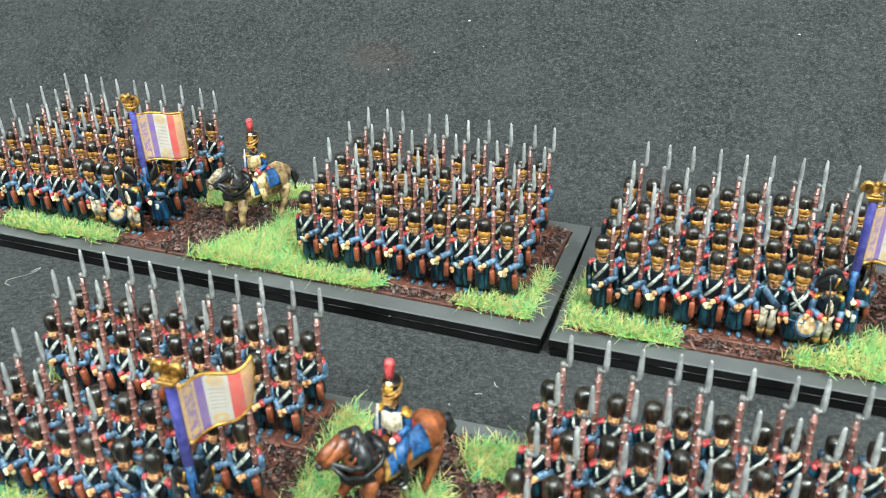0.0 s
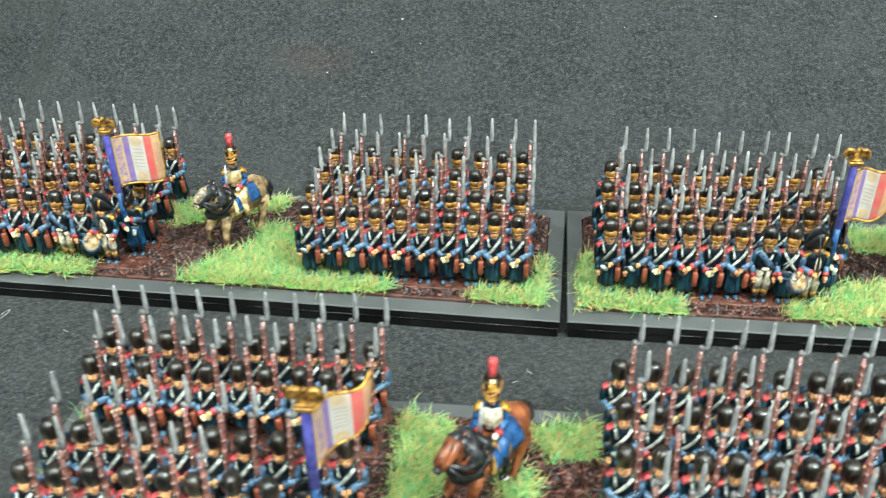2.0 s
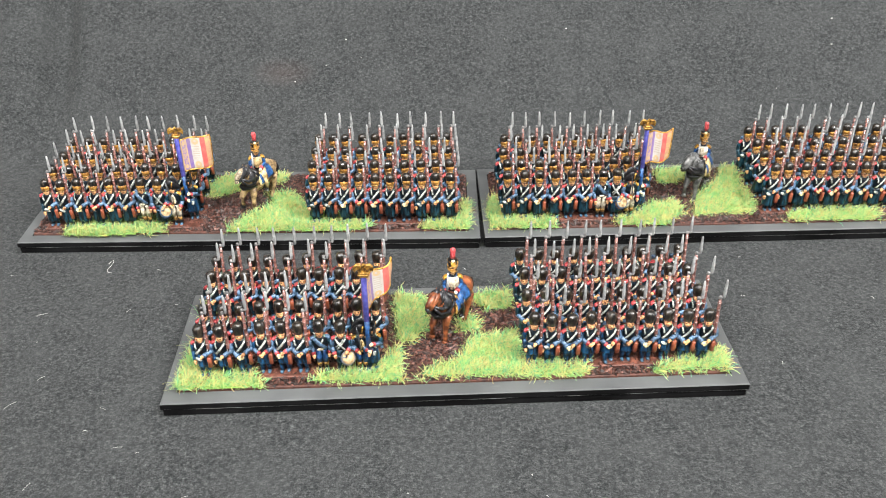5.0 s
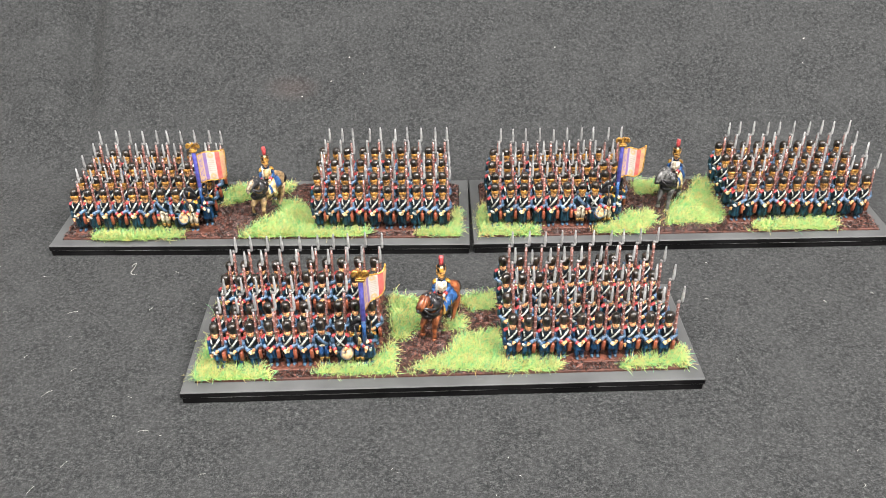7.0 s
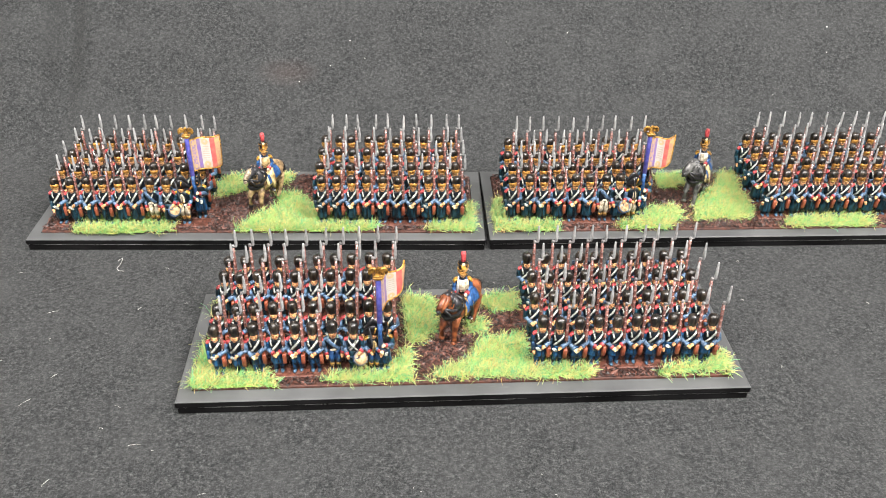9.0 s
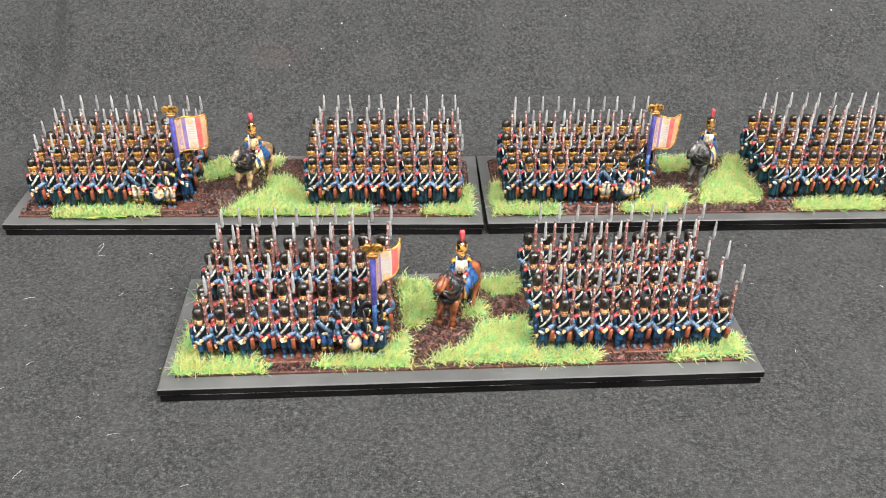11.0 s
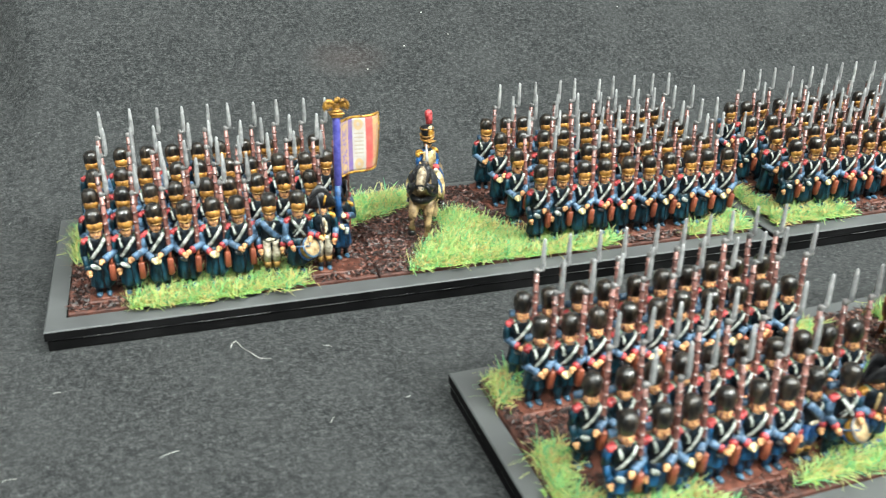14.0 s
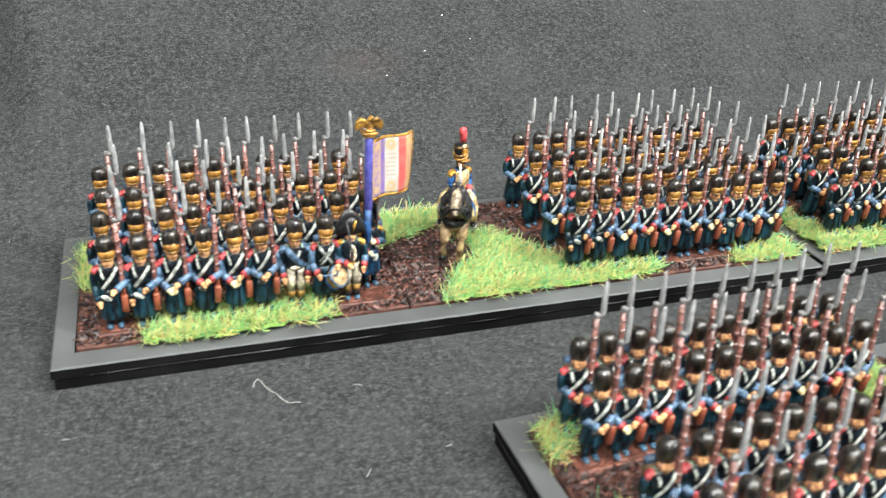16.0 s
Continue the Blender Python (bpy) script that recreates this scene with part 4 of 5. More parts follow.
def grass(poly, rng, density=13.5):
    """Static grass: a low mat of glue with thin fibres standing and lying in all directions."""
    xs, ys = [p[0] for p in poly], [p[1] for p in poly]
    s = Shape()
    k = s.slot(M_GRASS)
    step = 0.6
    cells = {}
    for i in range(int((max(xs) - min(xs)) / step) + 1):
        for j in range(int((max(ys) - min(ys)) / step) + 1):
            x, y = min(xs) + i * step, min(ys) + j * step
            if ragged(poly, x, y) and near_edge(poly, x, y) > 0.35:
                cells[i, j] = (x, y)
    corner = {}
    mat_faces = []
    t = s.slot(M_TURF)
    for (i, j), (x, y) in cells.items():
        q = []
        for a, b in ((0, 0), (1, 0), (1, 1), (0, 1)):
            key = (i + a, j + b)
            if key not in corner:
                px, py = min(xs) + (i + a) * step - step / 2, min(ys) + (j + b) * step - step / 2
                lift = min(1.0, near_edge(poly, px, py) / 1.5)
                corner[key] = len(s.v)
                s.v.append((px, py, BASE_TOP + 0.05 + lift * (0.35 + 0.25 * noise.noise((px * 0.8, py * 0.8, 5.0)))))
            q.append(corner[key])
        s.f.append(tuple(q))
        s.m.append(t)
    area = len(cells) * step * step
    n = int(area * density)
    made = 0
    while made < n:
        x, y = rng.uniform(min(xs) - 0.5, max(xs) + 0.5), rng.uniform(min(ys) - 0.5, max(ys) + 0.5)
        if not ragged(poly, x, y) or (near_edge(poly, x, y) < 0.8 and rng.random() < 0.75):
            continue
        made += 1
        a = rng.uniform(0, 2 * math.pi)
        clump = 0.75 + 0.6 * noise.noise((x * 0.5, y * 0.5, 2.0))
        length = rng.uniform(1.7, 4.6) * clump
        up = rng.uniform(0.02, 0.92) ** 1.35
        reach, height = length * math.sqrt(max(0.02, 1 - up * up)), length * up
        dx, dy = math.cos(a), math.sin(a)
        w = rng.uniform(0.055, 0.090)
        px, py = -dy * w, dx * w
        z = BASE_TOP + rng.uniform(0.1, 0.7)
        bend = rng.uniform(-0.25, 0.15) * length
        p0 = (x, y, z)
        swerve = rng.uniform(-0.12, 0.12) * length
        p1 = (x + dx * reach * 0.5 - dy * swerve, y + dy * reach * 0.5 + dx * swerve, z + height * 0.6 - bend * 0.4)
        p2 = (x + dx * reach, y + dy * reach, max(BASE_TOP + 0.1, z + height + bend * 0.5))
        o = len(s.v)
        s.v += [(p0[0] - px, p0[1] - py, p0[2]), (p0[0] + px, p0[1] + py, p0[2]), (p1[0] + px, p1[1] + py, p1[2] + w * 0.6), (p1[0] - px, p1[1] - py, p1[2] - w * 0.6),
                (p2[0] + px * 0.3, p2[1] + py * 0.3, p2[2]), (p2[0] - px * 0.3, p2[1] - py * 0.3, p2[2])]
        s.f += [(o, o + 1, o + 2, o + 3), (o + 3, o + 2, o + 4, o + 5)]
        s.m += [k, k]
    ob = new("grass_patch", s.mesh("grass_patch", False))
    tagged(ob, "bright yellow-green static grass fibres glued to the base", "grass", kind="stuff")


def soil(m, x0, x1, keep_off, rng, count):
    """Chopped brown flakes strewn over a base."""
    s = Shape()
    k = s.slot(M_SOIL)
    made = 0
    while made < count:
        x, y = rng.uniform(x0 + 0.4, x1 - 0.4), rng.uniform(RIM_Y + 0.5, TRAY_D - RIM_Y - 0.5)
        w = m @ Vector((x * 0.001, y * 0.001, 0))
        wx, wy = w.x * 1000, w.y * 1000
        made += 1
        if any(inside(p, wx, wy) and near_edge(p, wx, wy) > 1.0 for p in keep_off):
            continue
        big = 1.7 if made % 9 == 0 else 1.0
        a, r, r2 = rng.uniform(0, 6.283), rng.uniform(0.32, 1.0) * big, rng.uniform(0.14, 0.38) * big
        z = BASE_TOP - 0.3 + rng.uniform(0.0, 0.75)
        tilt = rng.uniform(-0.35, 0.35)
        c, sn = math.cos(a), math.sin(a)
        o = len(s.v)
        s.v += [(x - c * r, y - sn * r, z - tilt * r), (x + sn * r2, y - c * r2, z + 0.02), (x + c * r, y + sn * r, z + tilt * r), (x - sn * r2, y + c * r2, z + 0.05),
                (x + rng.uniform(-0.1, 0.1), y + rng.uniform(-0.1, 0.1), z + rng.uniform(0.15, 0.55))]
        s.f += [(o, o + 1, o + 4), (o + 1, o + 2, o + 4), (o + 2, o + 3, o + 4), (o + 3, o, o + 4), (o + 3, o + 2, o + 1, o)]
        s.m += [k] * 5
    ob = new("soil_scatter", s.mesh("soil_scatter", False))
    ob.matrix_world = m
    tagged(ob, "dark brown chopped soil flakes strewn on the base", "soil", kind="stuff")


def flag_material():
    """Tricolour cloth: gilt ornament by the pole and the fly, with wreaths and rows of unreadable gilt writing on the white."""
    m, nt, b = mat_new("painted_flag_cloth")
    uv = nt.nodes.new("ShaderNodeUVMap")
    uv.uv_map = "cloth"
    sep = nt.nodes.new("ShaderNodeSeparateXYZ")
    nt.links.new(uv.outputs[0], sep.inputs[0])
    r = nt.nodes.new("ShaderNodeValToRGB")
    r.color_ramp.interpolation = "CONSTANT"
    e = r.color_ramp.elements
    bands = ((0.0, (0.52, 0.34, 0.18)), (0.05, (0.26, 0.18, 0.34)), (0.19, (0.52, 0.37, 0.24)), (0.23, (0.19, 0.12, 0.37)), (0.355, (0.50, 0.475, 0.44)), (0.66, (0.56, 0.095, 0.090)), (0.81, (0.54, 0.25, 0.15)), (0.95, (0.56, 0.38, 0.18)))
    while len(e) < len(bands):
        e.new(0.5)
    for k, (p, c) in enumerate(bands):
        e[k].position, e[k].color = p, (*c, 1)
    nt.links.new(sep.outputs[0], r.inputs[0])
    gold = (0.60, 0.40, 0.17)

    def math_node(op, a, b2=None):
        n = nt.nodes.new("ShaderNodeMath")
        n.operation = op
        for socket, value in zip(n.inputs, (a, b2)):
            if value is None:
                continue
            if isinstance(value, (int, float)):
                socket.default_value = value
            else:
                nt.links.new(value, socket)
        return n.outputs[0]

    u, v = sep.outputs[0], sep.outputs[1]
    col = r.outputs[0]
    n = noise_of(nt, 1700, 2.0)
    ornate = math_node("MAXIMUM", math_node("LESS_THAN", u, 0.22), math_node("GREATER_THAN", u, 0.82))
    col = mixer(nt, math_node("MULTIPLY", ornate, math_node("MULTIPLY", math_node("GREATER_THAN", n, 0.52), 0.6)), col, gold)
    # wreaths top and bottom of the white
    for cv in (0.13, 0.86):
        du = math_node("MULTIPLY", math_node("SUBTRACT", u, 0.50), 1.0)
        dv = math_node("SUBTRACT", v, cv)
        d = math_node("SQRT", math_node("ADD", math_node("MULTIPLY", du, du), math_node("MULTIPLY", dv, dv)))
        ring = math_node("MULTIPLY", math_node("LESS_THAN", d, 0.105), math_node("GREATER_THAN", d, 0.035))
        col = mixer(nt, math_node("MULTIPLY", ring, 0.85), col, gold)
    for cv in (0.13, 0.86):
        for cu in (0.12, 0.89):
            du, dv = math_node("SUBTRACT", u, cu), math_node("SUBTRACT", v, cv)
            d = math_node("SQRT", math_node("ADD", math_node("MULTIPLY", du, du), math_node("MULTIPLY", dv, dv)))
            col = mixer(nt, math_node("MULTIPLY", math_node("LESS_THAN", d, 0.06), 0.8), col, gold)
    # seven thin gilt bars where the writing stands
    frac = math_node("FRACT", math_node("MULTIPLY", v, 14.0))
    rows = math_node("MULTIPLY", math_node("LESS_THAN", frac, 0.35), math_node("MULTIPLY", math_node("GREATER_THAN", v, 0.27), math_node("LESS_THAN", v, 0.72)))
    rows = math_node("MULTIPLY", rows, math_node("MULTIPLY", math_node("GREATER_THAN", u, 0.40), math_node("LESS_THAN", u, 0.61)))
    col = mixer(nt, math_node("MULTIPLY", rows, 0.6), col, (0.34, 0.27, 0.19))
    wash = noise_of(nt, 350, 3.0)
    col = mixer(nt, math_node("MULTIPLY", ramp(nt, wash, 0.40, 0.72), 0.6), col, (0.34, 0.25, 0.18))
    nt.links.new(col, b.inputs["Base Color"])
    b.inputs["Roughness"].default_value = 0.55
    return m


M_FLAG = flag_material()


def flag_mesh(length, height, swing, waves, curl, taper, tip):
    """A stiff painted flag with thickness: it leaves the pole towards +x, bends by swing and ripples."""
    nu, nv, thick = 26, 14, 0.18
    mid = []
    x = y = 0.0
    for i in range(nu + 1):
        t = i / nu
        a = radians(swing * t) + 0.55 * waves * math.sin(2 * math.pi * (t * 1.15 + 0.05)) + radians(curl) * max(0.0, t - 0.8) * 5
        mid.append((x, y, a))
        x, y = x + length / nu * math.cos(a), y + length / nu * math.sin(a)
    verts, uvs = [], []
    for side in (-1, 1):
        for j in range(nv + 1):
            v = j / nv
            for i in range(nu + 1):
                px, py, a = mid[i]
                t = i / nu
                sag = -1.0 * t * t * waves + 0.35 * math.sin(t * 7) * waves
                shift = 0.35 * math.sin(3.0 * v + 4 * t) * t
                verts.append((px - math.sin(a) * (side * thick / 2 + shift), py + math.cos(a) * (side * thick / 2 + shift), -height * v * (1 - taper * t * t) + sag + tip * (1.7 * t ** 4 - 0.7 * t)))
                uvs.append((t, v))
    w, layer = nu + 1, (nu + 1) * (nv + 1)
    faces = []
    for j in range(nv):
        for i in range(nu):
            a = j * w + i
            faces.append((a, a + w, a + w + 1, a + 1))
            faces.append((layer + a, layer + a + 1, layer + a + w + 1, layer + a + w))
    edge = [j * w for j in range(nv + 1)] + [nv * w + i for i in range(1, w)] + [j * w + nu for j in range(nv - 1, -1, -1)] + [i for i in range(nu - 1, 0, -1)]
    for k in range(len(edge)):
        a, b = edge[k], edge[(k + 1) % len(edge)]
        faces.append((a, layer + a, layer + b, b))
    me = bpy.data.meshes.new("flag")
    me.from_pydata([(p[0] * 0.001, p[1] * 0.001, p[2] * 0.001) for p in verts], [], faces)
    me.materials.append(M_FLAG)
    layer_uv = me.uv_layers.new(name="cloth")
    for loop in me.loops:
        layer_uv.data[loop.index].uv = uvs[loop.vertex_index]
    me.polygons.foreach_set("use_smooth", [True] * len(faces))
    border = Shape()
    front = [Vector(verts[k]) for k in edge]
    loop = [(p + Vector(verts[layer + k])) / 2 for p, k in zip(front, edge)]
    loop.append(loop[0])
    border.tube(loop[nv:], [0.26] * (len(loop) - nv), M_GOLD, 6)
    return me, border


def standard(wx, wy, heading, length, height, swing, waves, curl, taper, tip, label):
    root = new("flag_standard")
    root.matrix_world = mm(wx, wy, STRIP_TOP, heading)
    tagged(root, label, "flag", "gilt-topped flags")
    s = Shape()
    s.tube([(0, 0, 7.6), (0, 0, 17.6)], [0.68, 0.68], M_BLUE, 12)
    part("pole", s, root, "bright blue painted pole", smooth=True)
    s = Shape()
    s.tube([(0, 0, 17.3), (0, 0, 17.5), (0, 0, 31.5), (0, 0, 31.8)], [0.6, 0.76, 0.76, 0.6], M_POLE, 12)
    part("sleeve", s, root, "violet-blue cloth sleeve of the flag", smooth=True)
    me, border = flag_mesh(length, height, swing, waves, curl, taper, tip)
    f = new("flag", me)
    f.parent = root
    f.matrix_basis = mm(0.7, 0, 30.5)
    tagged(f, "wavy blue, white and red flag with gilt ornament")
    part("fringe", border, f, "gold painted fringe", smooth=True)
    # gilt eagle on a stepped plinth, wings raised and curving down
    turn = Euler((0, 0, radians(-heading)))
    q = turn.to_matrix()
    s = Shape()
    s.slab((0, 0, 32.05), (1.12, 0.90, 0.30), M_BRONZE, rot=turn, edge=0.14)
    s.slab((0, 0, 32.50), (1.42, 1.08, 0.20), M_BRONZE, rot=turn, edge=0.1)
    part("plinth", s, root, "gilt stepped plinth")
    s = Shape()
    def spun(pts):
        return [q @ Vector(p) for p in pts]
    def blob(c, r, roll=0.0):
        w = q @ Vector(c)
        s.blob((w.x, w.y, w.z), r, M_BRONZE, rot=Euler((0, radians(roll), radians(-heading))), nu=12, nv=8)
    blob((0, 0.0, 33.75), (0.72, 0.70, 1.15))
    blob((0, -0.28, 33.2), (0.58, 0.52, 0.62))
    s.tube(spun([(0, -0.05, 34.4), (0.02, -0.18, 35.0), (0.12, -0.30, 35.45)]), [0.46, 0.40, 0.40], M_BRONZE, 9)
    s.tube(spun([(0.12, -0.30, 35.5), (0.42, -0.52, 35.45), (0.58, -0.60, 35.2)]), [0.34, 0.24, 0.08], M_BRONZE, 7)
    for side in (-1, 1):
        s.tube(spun([(side * 0.4, 0.15, 32.6), (side * 0.5, 0.1, 32.9), (side * 0.35, 0, 33.4)]), [0.34, 0.32, 0.3], M_BRONZE, 7)
    s.tube(spun([(-1.15, -0.75, 32.85), (-0.5, -0.95, 33.25), (0, -0.85, 32.95), (0.5, -0.95, 33.25), (1.15, -0.75, 32.85)]), [0.14, 0.2, 0.22, 0.2, 0.14], M_BRONZE, 6)
    part("eagle", s, root, "gilt eagle standing on its plinth", smooth=True)
    for side in (-1, 1):
        s = Shape()
        s.tube(spun([(side * 0.35, 0.10, 34.25), (side * 0.95, 0.12, 34.85), (side * 1.6, 0.14, 34.95), (side * 2.15, 0.14, 34.5), (side * 2.40, 0.14, 33.7), (side * 2.32, 0.14, 33.0)]), [0.46, 0.52, 0.52, 0.46, 0.36, 0.12], M_BRONZE, 9, flat=0.8)
        for k in range(5):
            u = k / 4
            x0, z0 = 0.75 + 1.5 * u, 34.75 - 0.5 * u * u
            s.tube(spun([(side * x0, 0.16, z0), (side * (x0 + 0.04), 0.10, z0 - 0.8), (side * (x0 - 0.12 + 0.1 * u), 0.02, z0 - 1.55 + 0.1 * u)]), [0.26, 0.27, 0.07], M_BRONZE, 7, flat=0.7)
        part("wing", s, root, smooth=True)


# each block: four ranks of ten figures on brown strips
RNG = random.Random(5)
SOLDIERS = {}


def soldier(kind, variant):
    if (kind, variant) not in SOLDIERS:
        coat, plate = {"plate": (M_COAT, True), "tall": (M_COAT, False), "tall_bright": (M_COAT_BRIGHT, False)}[kind]
        SOLDIERS[kind, variant] = soldier_mesh(coat, M_SLEEVE, plate, *((0, False), (1, False), (2, False), (2, True), (1, True))[variant], 1.7 * variant)
    return SOLDIERS[kind, variant]


COMMAND = {}


def command(kind, plate):
    if (kind, plate) not in COMMAND:
        COMMAND[kind, plate] = {"sergeant": lambda: sergeant_mesh(plate), "drummer": lambda: drummer_mesh(plate), "officer": lambda: officer_mesh(plate), "bearer": lambda: bearer_mesh(LARGE if plate else SMALL)}[kind]()
    return COMMAND[kind, plate]


LABELS = {
    "plate": "painted toy soldier in dark blue, brass fronted fur hat, musket",
    "tall": "painted toy soldier in dark blue, tall black fur hat, musket",
    "tall_bright": "painted toy soldier, dark coat, bright blue skirt, black fur hat, musket",
    "sergeant": "painted toy sergeant in white breeches with a grey-blue sash",
    "sergeant_blue": "painted toy sergeant in blue breeches with a grey-blue sash",
    "drummer": "painted toy drummer with white belts and a blue-rimmed drum",
    "officer": "painted toy officer in a black bicorne, white breeches, sword raised",
    "officer_blue": "painted toy officer in a black bicorne, blue breeches, sword raised",
    "bearer": "painted toy standard bearer in dark blue and a black bicorne",
}


def stand(name, me, m, label, group):
    ob = new(name, me)
    ob.matrix_world = m
    tagged(ob, label, "toy soldier", group)


def block(m, firsts, ranks, pitch, back_kind, front_kind, stand_xy, group):
    """Four ranks; the front rank comes first. x to the tray's right, y to its back."""
    for rank in range(4):
        y, x_first = ranks[rank], firsts[rank]
        s = Shape()
        s.slab((x_first + 4.5 * pitch, y + 0.2, (BASE_TOP + STRIP_TOP) / 2 - 0.15), (4.5 * pitch + 2.7, 2.7, (STRIP_TOP - BASE_TOP) / 2 + 0.15), M_STRIP, edge=0.3)
        ob = new("figure_strip", s.mesh("figure_strip", False))
        ob.matrix_world = m
        tagged(ob, "brick-brown strip under a rank of toy soldiers", "base strip", "strips under the ranks")
        for k in range(10):
            x = x_first + k * pitch + RNG.uniform(-0.26, 0.26)
            at = m @ mm(x, y + RNG.uniform(-0.3, 0.3), STRIP_TOP, RNG.uniform(-8, 8)) @ pose(0, 0, 0, RNG.uniform(-1.5, 1.5), RNG.uniform(-1.6, 1.6), 0)
            kind = front_kind if rank == 0 else back_kind
            role = {6: "sergeant", 7: "drummer", 8: "officer", 9: "bearer"}.get(k) if stand_xy and rank == 0 else None
            if role:
                if role == "bearer":
                    at = mm(stand_xy[0] + 0.75, stand_xy[1] + 1.55, STRIP_TOP, 12)
                stand("toy_" + {"bearer": "standard_bearer"}.get(role, role), command(role, front_kind == "plate"), at, LABELS[role + "_blue" if role in ("sergeant", "officer") and front_kind != "plate" else role], group)
            else:
                variant = (0, 0, 1, 3, 4, 2, 1, 0, 2, 1)[k] if rank == 0 else RNG.choice((0, 1, 2, 2, 3, 4))
                stand("toy_soldier", soldier(kind, variant), at, LABELS[kind], group)


TRAYS = {"a": (-155.9, 2.6, -1.5), "b": (3.0, -1.3, -0.15), "c": (-88.5, -78.6, 0.5)}
STANDS = {"a": (-98.4, 12.3), "b": (57.1, 10.6), "c": (-33.2, -69.4)}
# where the ranks stand, front rank first, and where each begins
RANKS = {"a": ((8.9, 18.5, 28.6, 39.2), (9.7, 19.5, 30.1, 40.4)), "b": ((10.1, 18.4, 27.2, 38.1), (11.6, 21.3, 30.5, 40.5)), "c": ((10.1, 19.3, 34.7, 42.4), (10.2, 21.3, 31.6, 41.3))}
FIRSTS = {"a": ((10.6, 10.2, 10.0, 9.7), (100.7, 100.2, 99.8, 99.3)), "b": ((8.7, 8.9, 8.6, 9.2), (99.7, 99.6, 99.3, 99.6)), "c": ((11.2, 10.1, 9.3, 9.8), (99.4, 99.4, 99.7, 99.3))}
# outlines of the grass patches on each tray
GRASS = {"a": [], "b": [], "c": []}
GRASS["a"].append([(-141, 4.5), (-141.5, 11), (-137.5, 15), (-111.5, 16), (-105.5, 13.5), (-106.5, 5), (-124.5, 3.5)])
GRASS["a"].append([(-97, 27), (-98.5, 38), (-92, 43.5), (-68, 44.5), (-68.5, 39), (-80, 33.5), (-89.5, 29)])
GRASS["a"].append([(-85, 7), (-81, 14), (-72.5, 22), (-75, 29.5), (-66, 31), (-57, 17), (-36, 9.5), (-36.5, 3.5), (-82.5, 4)])
GRASS["a"].append([(-19.5, 3), (-16.5, 9), (-5.5, 10.5), (-4, 22.5), (-1, 20.5), (-1.5, 2.5)])
GRASS["a"].append([(-151.5, 46), (-147.5, 43), (-147.5, 25), (-151.5, 27)])
GRASS["b"].append([(5, 21.5), (4.5, 2.5), (27, 2), (29, 9), (12, 12), (9, 16.5), (9, 26.5)])
GRASS["b"].append([(47, 3), (50.5, 9.5), (57, 11.5), (63.5, 17), (73.5, 18), (73, 9), (66, 2)])
GRASS["b"].append([(68.5, 32), (70, 41), (81, 42), (82, 33.5), (74, 29.5)])
GRASS["b"].append([(75.5, 7), (80.5, 21), (93, 35), (95.5, 42.5), (103, 42.5), (99.5, 27), (101.5, 16.5), (97, 8)])
GRASS["b"].append([(106.5, 3), (111, 9.5), (125.5, 11.5), (144, 12.5), (139, 2)])
GRASS["c"].append([(-86, -74.5), (-85.5, -65.5), (-84.5, -57.5), (-80, -66), (-65.5, -67), (-62, -71), (-63, -74.5)])
GRASS["c"].append([(-50, -73.5), (-48.5, -70), (-33.5, -67), (-28, -62), (-26.5, -57), (-24.5, -62), (-24, -73.5)])
GRASS["c"].append([(-28, -35), (-23.5, -33.5), (-16.5, -37), (-17, -52), (-22, -58), (-26.5, -57)])
GRASS["c"].append([(-21, -72.5), (-17.5, -68.5), (-9.5, -65), (-5.5, -56), (9, -52.5), (8.5, -65.5), (25.5, -68), (27.5, -72), (24.5, -73.5)])
GRASS["c"].append([(-4, -35.5), (9, -32.5), (8.5, -42.5), (1.5, -44), (-3.5, -40.5)])
GRASS["c"].append([(-10, -50.5), (-8, -45), (-1.5, -48), (-2.5, -52.5), (-7, -54)])
GRASS["c"].append([(43, -73), (45, -70), (52, -67.5), (60.5, -65.5), (65.5, -62), (66, -72)])
GRASS["c"].append([(-84.8, -34.0), (-79, -32.6), (-76.8, -34), (-81, -42.5), (-84.8, -43.5)])
GRASS["c"].append([(-84.6, -53.5), (-80, -53.5), (-78, -58), (-79.5, -62), (-84.6, -63)])
KINDS = {"a": ("plate", "plate"), "b": ("plate", "plate"), "c": ("tall", "tall_bright")}

for key, (tx, ty, turn) in TRAYS.items():
    m = mm(tx, ty, 0, turn)
    tray(tx, ty, turn, {"a": "black wooden tray with dark upright toy soldiers and a buckskin rider", "b": "black wooden tray butted against another one, with a grey rider", "c": "black wooden tray standing alone in front, with a chestnut rider"}[key])
    for x0, x1, label in ((RIM + 0.1, 64.0, "red-brown scenic base under a block with a flag"), (64.0, 94.0, "narrow red-brown scenic base under a mounted officer"), (94.0, TRAY_W - RIM - 0.1, "red-brown scenic base under a block of toy soldiers")):
        base_plate(m, x0, x1, label)
    group = "toy soldiers of one tray"
    block(m, FIRSTS[key][0], RANKS[key][0], 5.34 if key == "a" else 5.25, *KINDS[key], STANDS[key], group)
    block(m, FIRSTS[key][1], RANKS[key][1], 5.25, *KINDS[key], None, group)

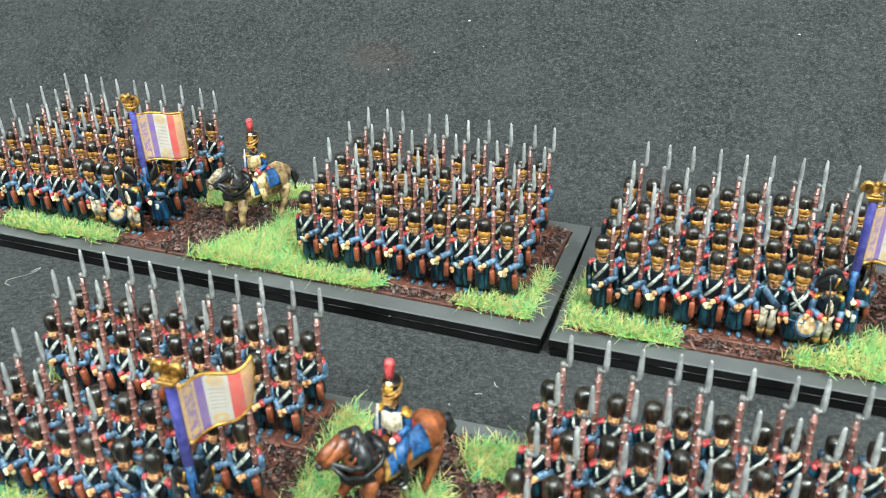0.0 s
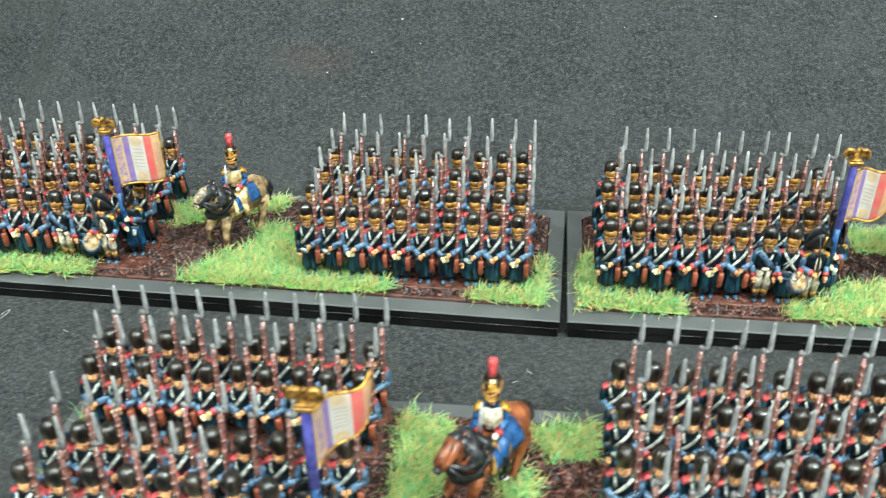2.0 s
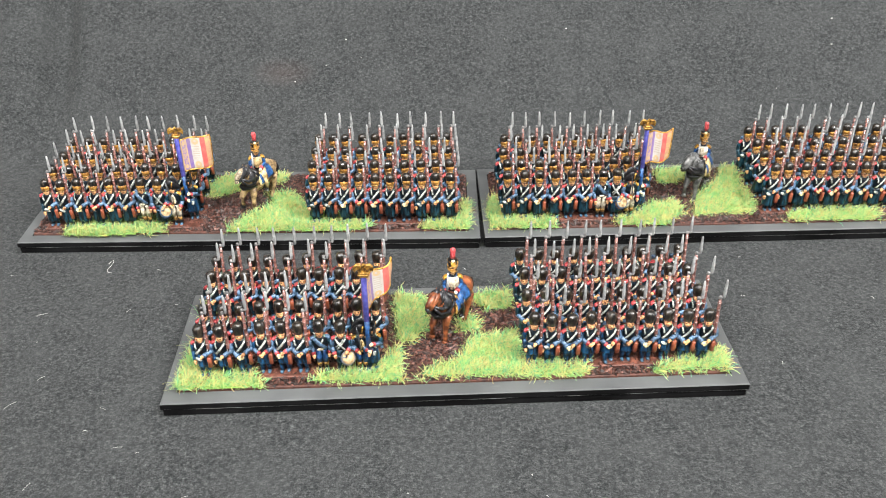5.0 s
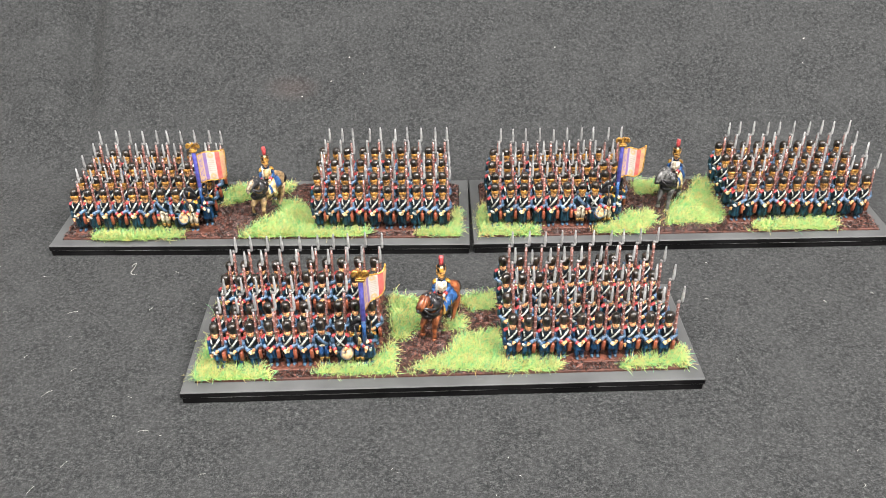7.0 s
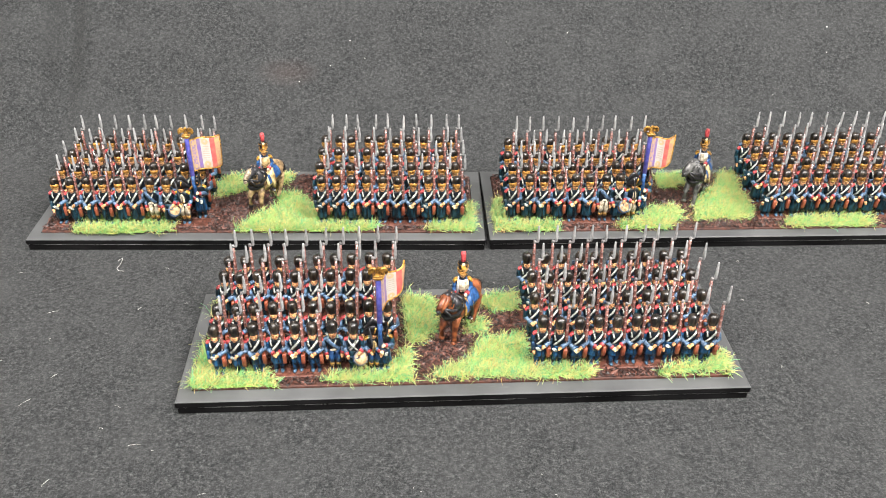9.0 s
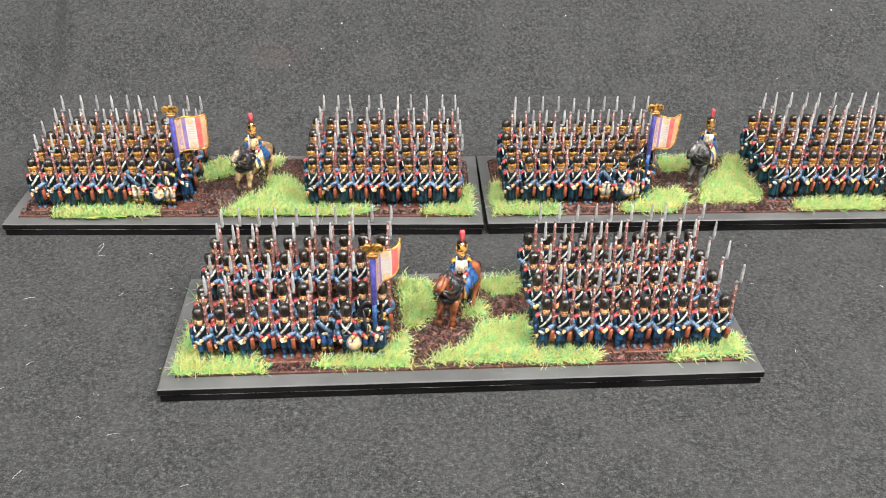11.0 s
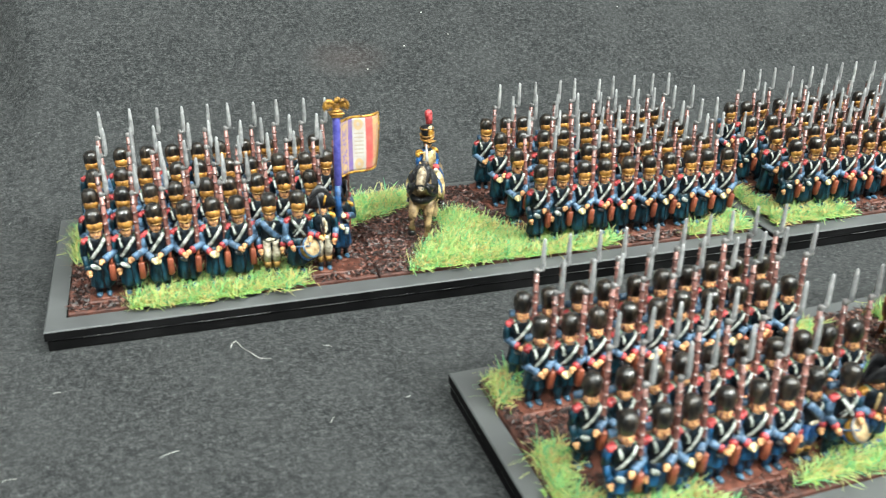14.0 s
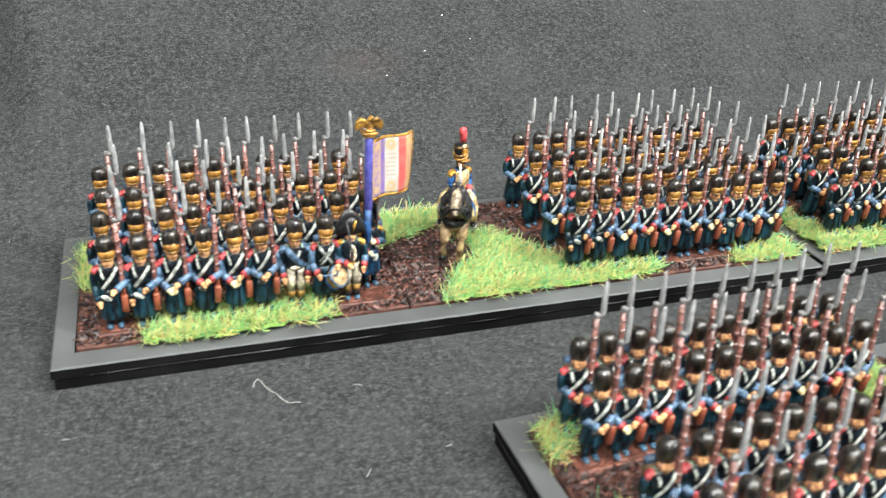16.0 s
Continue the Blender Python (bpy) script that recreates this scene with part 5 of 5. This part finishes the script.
standard(STANDS["a"][0], STANDS["a"][1], 22, 10.2, 11.6, 10, 0.45, 14, 0.0, 0.1, "violet, white and red flag, gently waving, on blue pole, gilt eagle")
standard(STANDS["b"][0], STANDS["b"][1], 12, 8.8, 11.6, -8, 0.85, -25, 0.10, 1.5, "violet, white and red flag, strongly rippled, on blue pole, gilt eagle")
standard(STANDS["c"][0], STANDS["c"][1], 46, 11.2, 9.6, 14, 0.95, 10, 0.36, 1.2, "violet, white and red flag swung back, blue pole, gilt eagle")

for name, me, (wx, wy, heading), label in (
        ("toy_mounted_officer", rider_mesh(M_BUCKSKIN, M_MANE, M_CREAM, M_CREAM, M_PALE, 0.3, 42), (-75.6, 24.4, -26), "painted toy officer with a red plume riding a buckskin horse"),
        ("toy_mounted_officer", rider_mesh(M_GREY, M_GREYMANE, M_CREAM, M_WHITE, M_GREY, -1.6, 25), (81.8, 24.5, -33), "painted toy officer with a red plume riding a dark grey horse"),
        ("toy_mounted_officer", rider_mesh(M_CHESTNUT, M_MANE, M_BLUE, M_WHITE, M_CHESTNUT, -0.3, 36), (-9.9, -50.9, -32), "painted toy officer with a red plume riding a chestnut horse")):
    ob = new(name, me)
    ob.matrix_world = mm(wx, wy, BASE_TOP - 0.25, heading)
    tagged(ob, label, "toy rider", "mounted toy officers")

# ---- grass, soil, lint ----
LOOSE = random.Random(11)
for key, patches in GRASS.items():
    for poly in patches:
        grass(poly, LOOSE)
    m = mm(*TRAYS[key][:2], 0, TRAYS[key][2])
    for x0, x1, count in ((RIM + 0.3, 64.0, 12000), (64.0, 94.0, 7000), (94.0, TRAY_W - RIM - 0.3, 12000)):
        soil(m, x0, x1, patches, LOOSE, count)


def hair(wx, wy, turn, length, thick, bend, label):
    s = Shape()
    pts = []
    for k in range(9):
        t = k / 8
        pts.append(((t - 0.5) * length, bend * length * math.sin(math.pi * t), thick + 0.15 * math.sin(math.pi * t)))
    s.tube(pts, [thick] * 9, M_LINT, 5)
    ob = new("lint_fibre", s.mesh("lint_fibre"))
    ob.matrix_world = mm(wx, wy, rise(wy * 0.001) * 1000 + 0.02, turn)
    tagged(ob, label, "lint", "lint on the cloth")


def white_thread():
    """A thin hair with one end on the cloth, the other curling up off it."""
    s = Shape()
    pts = [(-123.6, -5.2, CLOTH + 0.1), (-123.2, -3.9, CLOTH + 0.2), (-122.4, -3.3, CLOTH + 0.3), (-122.0, -4.8, CLOTH + 0.5), (-121.8, -6.6, CLOTH + 1.0), (-121.3, -9.4, CLOTH + 2.0), (-120.7, -12.6, CLOTH + 3.5), (-120.2, -15.6, CLOTH + 4.6), (-119.4, -16.9, CLOTH + 4.7), (-117.6, -17.2, CLOTH + 4.7)]
    s.tube(pts, [0.05] * 5 + [0.045] * 4 + [0.03], M_LINT, 5)
    tagged(new("white_thread", s.mesh("white_thread")), "thin curled white thread, one end lifted off the black cloth", "lint", "lint on the cloth")


white_thread()


def rim_flake(x, y, turn):
    """A curled brown flake fallen on a tray's rim."""
    s = Shape()
    s.tube([(-0.9, 0, 0.12), (-0.3, 0.12, 0.3), (0.4, 0.05, 0.28), (0.95, -0.1, 0.1)], [0.10, 0.26, 0.24, 0.08], M_STRIP, 6, flat=0.5)
    ob = new("soil_flake", s.mesh("soil_flake"))
    ob.matrix_world = mm(x, y, TRAY_T, turn)
    tagged(ob, "red-brown soil flake fallen on the tray rim", "soil flake")


def rim_fibre(x, y, turn, length):
    s = Shape()
    s.tube([((t - 0.5) * length, 0.25 * math.sin(2.6 * t), 0.08 + 0.5 * t * t) for t in (0, 0.25, 0.5, 0.75, 1)], [0.05] * 5, M_GRASS, 5)
    ob = new("loose_grass_fibre", s.mesh("loose_grass_fibre"))
    ob.matrix_world = mm(x, y, TRAY_T, turn)
    tagged(ob, "pale green grass fibre lying loose on the tray rim", "grass fibre", "loose fibres on the rims")


rim_flake(0.3, 16.1, -22)
for x, y, turn, length in ((4.2, 9.0, 5, 2.6), (-0.6, -31.2, -55, 2.8), (-1.0, 35.0, 60, 1.8), (-86.0, -64.0, 70, 2.4), (-86.8, -58.0, 10, 1.8), (-154.0, 40.0, 20, 2.2), (-153.8, 33.0, -15, 2.0)):
    rim_fibre(x, y, turn, length)
# the larger fibres with their turn and length, then short ones
for x, y, turn, length in ((-106, -9.5, -25, 1.6), (-153.7, -10.7, 0, 1.1), (-159.6, -31.4, 0, 2.2), (-136.4, -32.3, 18, 3.2), (-109.9, -31.3, 55, 1.8), (-126.4, -61.9, 48, 2.2), (-131, -72.5, 48, 3.6),
                           (-105.3, -74.9, -25, 2.0), (-97.3, -89.3, 5, 3.0), (-116.1, -101.4, 64, 2.6), (-122.1, -110.5, 68, 3.2), (-76.8, -106.2, 18, 2.0), (-92.0, -91.4, 10, 0.9), (-133.0, -45.5, 70, 1.0)):
    hair(x, y, turn, length, 0.034, 0.02, "white lint fibre lying on the black cloth")
for x, y in ((82.2, -30.1), (140.4, -28.5), (105.4, -100.8), (101.8, -113.3), (122.2, -32.8), (83.2, -62), (-166.7, 62), (-4.5, -11.1), (-7.1, -14.8)):
    hair(x, y - 2.0, LOOSE.uniform(0, 180), LOOSE.uniform(0.8, 1.7), LOOSE.uniform(0.03, 0.05), LOOSE.uniform(-0.25, 0.25), "short white lint fibre on the black cloth")


def backdrop_speck(x, y, size):
    """A crumb of lint caught on the rising cloth."""
    s = Shape()
    s.blob((0, 0, 0), (size, size * 0.4, size * 0.5), M_LINT, nu=6, nv=4)
    ob = new("lint_fleck", s.mesh("lint_fleck"))
    ob.matrix_world = mm(x, y - 0.15, rise(y * 0.001) * 1000 + 0.1, LOOSE.uniform(-60, 60))
    tagged(ob, "tiny pale lint fleck caught on the black cloth", "lint", "lint on the cloth")


for x, y in ((162.4, 117.7), (97.3, 117.7), (14.7, 107.3), (132.8, 90.6), (139.2, 87.8), (160.0, 107.3), (46.0, 115.7), (-160.3, 119.8), (-130.4, 113.9), (-70.2, 97.0), (-199.8, 98.1), (-57.3, 103.1), (-42.5, 105.9), (26.7, 98.1), (9.7, 101.8), (27, 101), (19, 112), (30, 94.5), (-49, 113)):
    backdrop_speck(x, y, LOOSE.uniform(0.18, 0.42))


def clear_spot():
    """A place on the open cloth, away from the trays."""
    while True:
        x, y = LOOSE.uniform(-230, 210), LOOSE.uniform(-200, 150)
        if not (-93 < x < 75 and -83 < y < -26) and not (-162 < x < 168 and -4 < y < 55) and y < 50:
            return x, y


for k in range(40):
    hair(*clear_spot(), LOOSE.uniform(0, 180), LOOSE.uniform(0.5, 1.3), LOOSE.uniform(0.025, 0.045), LOOSE.uniform(-0.2, 0.2),
         "short white lint fibre on the black cloth")
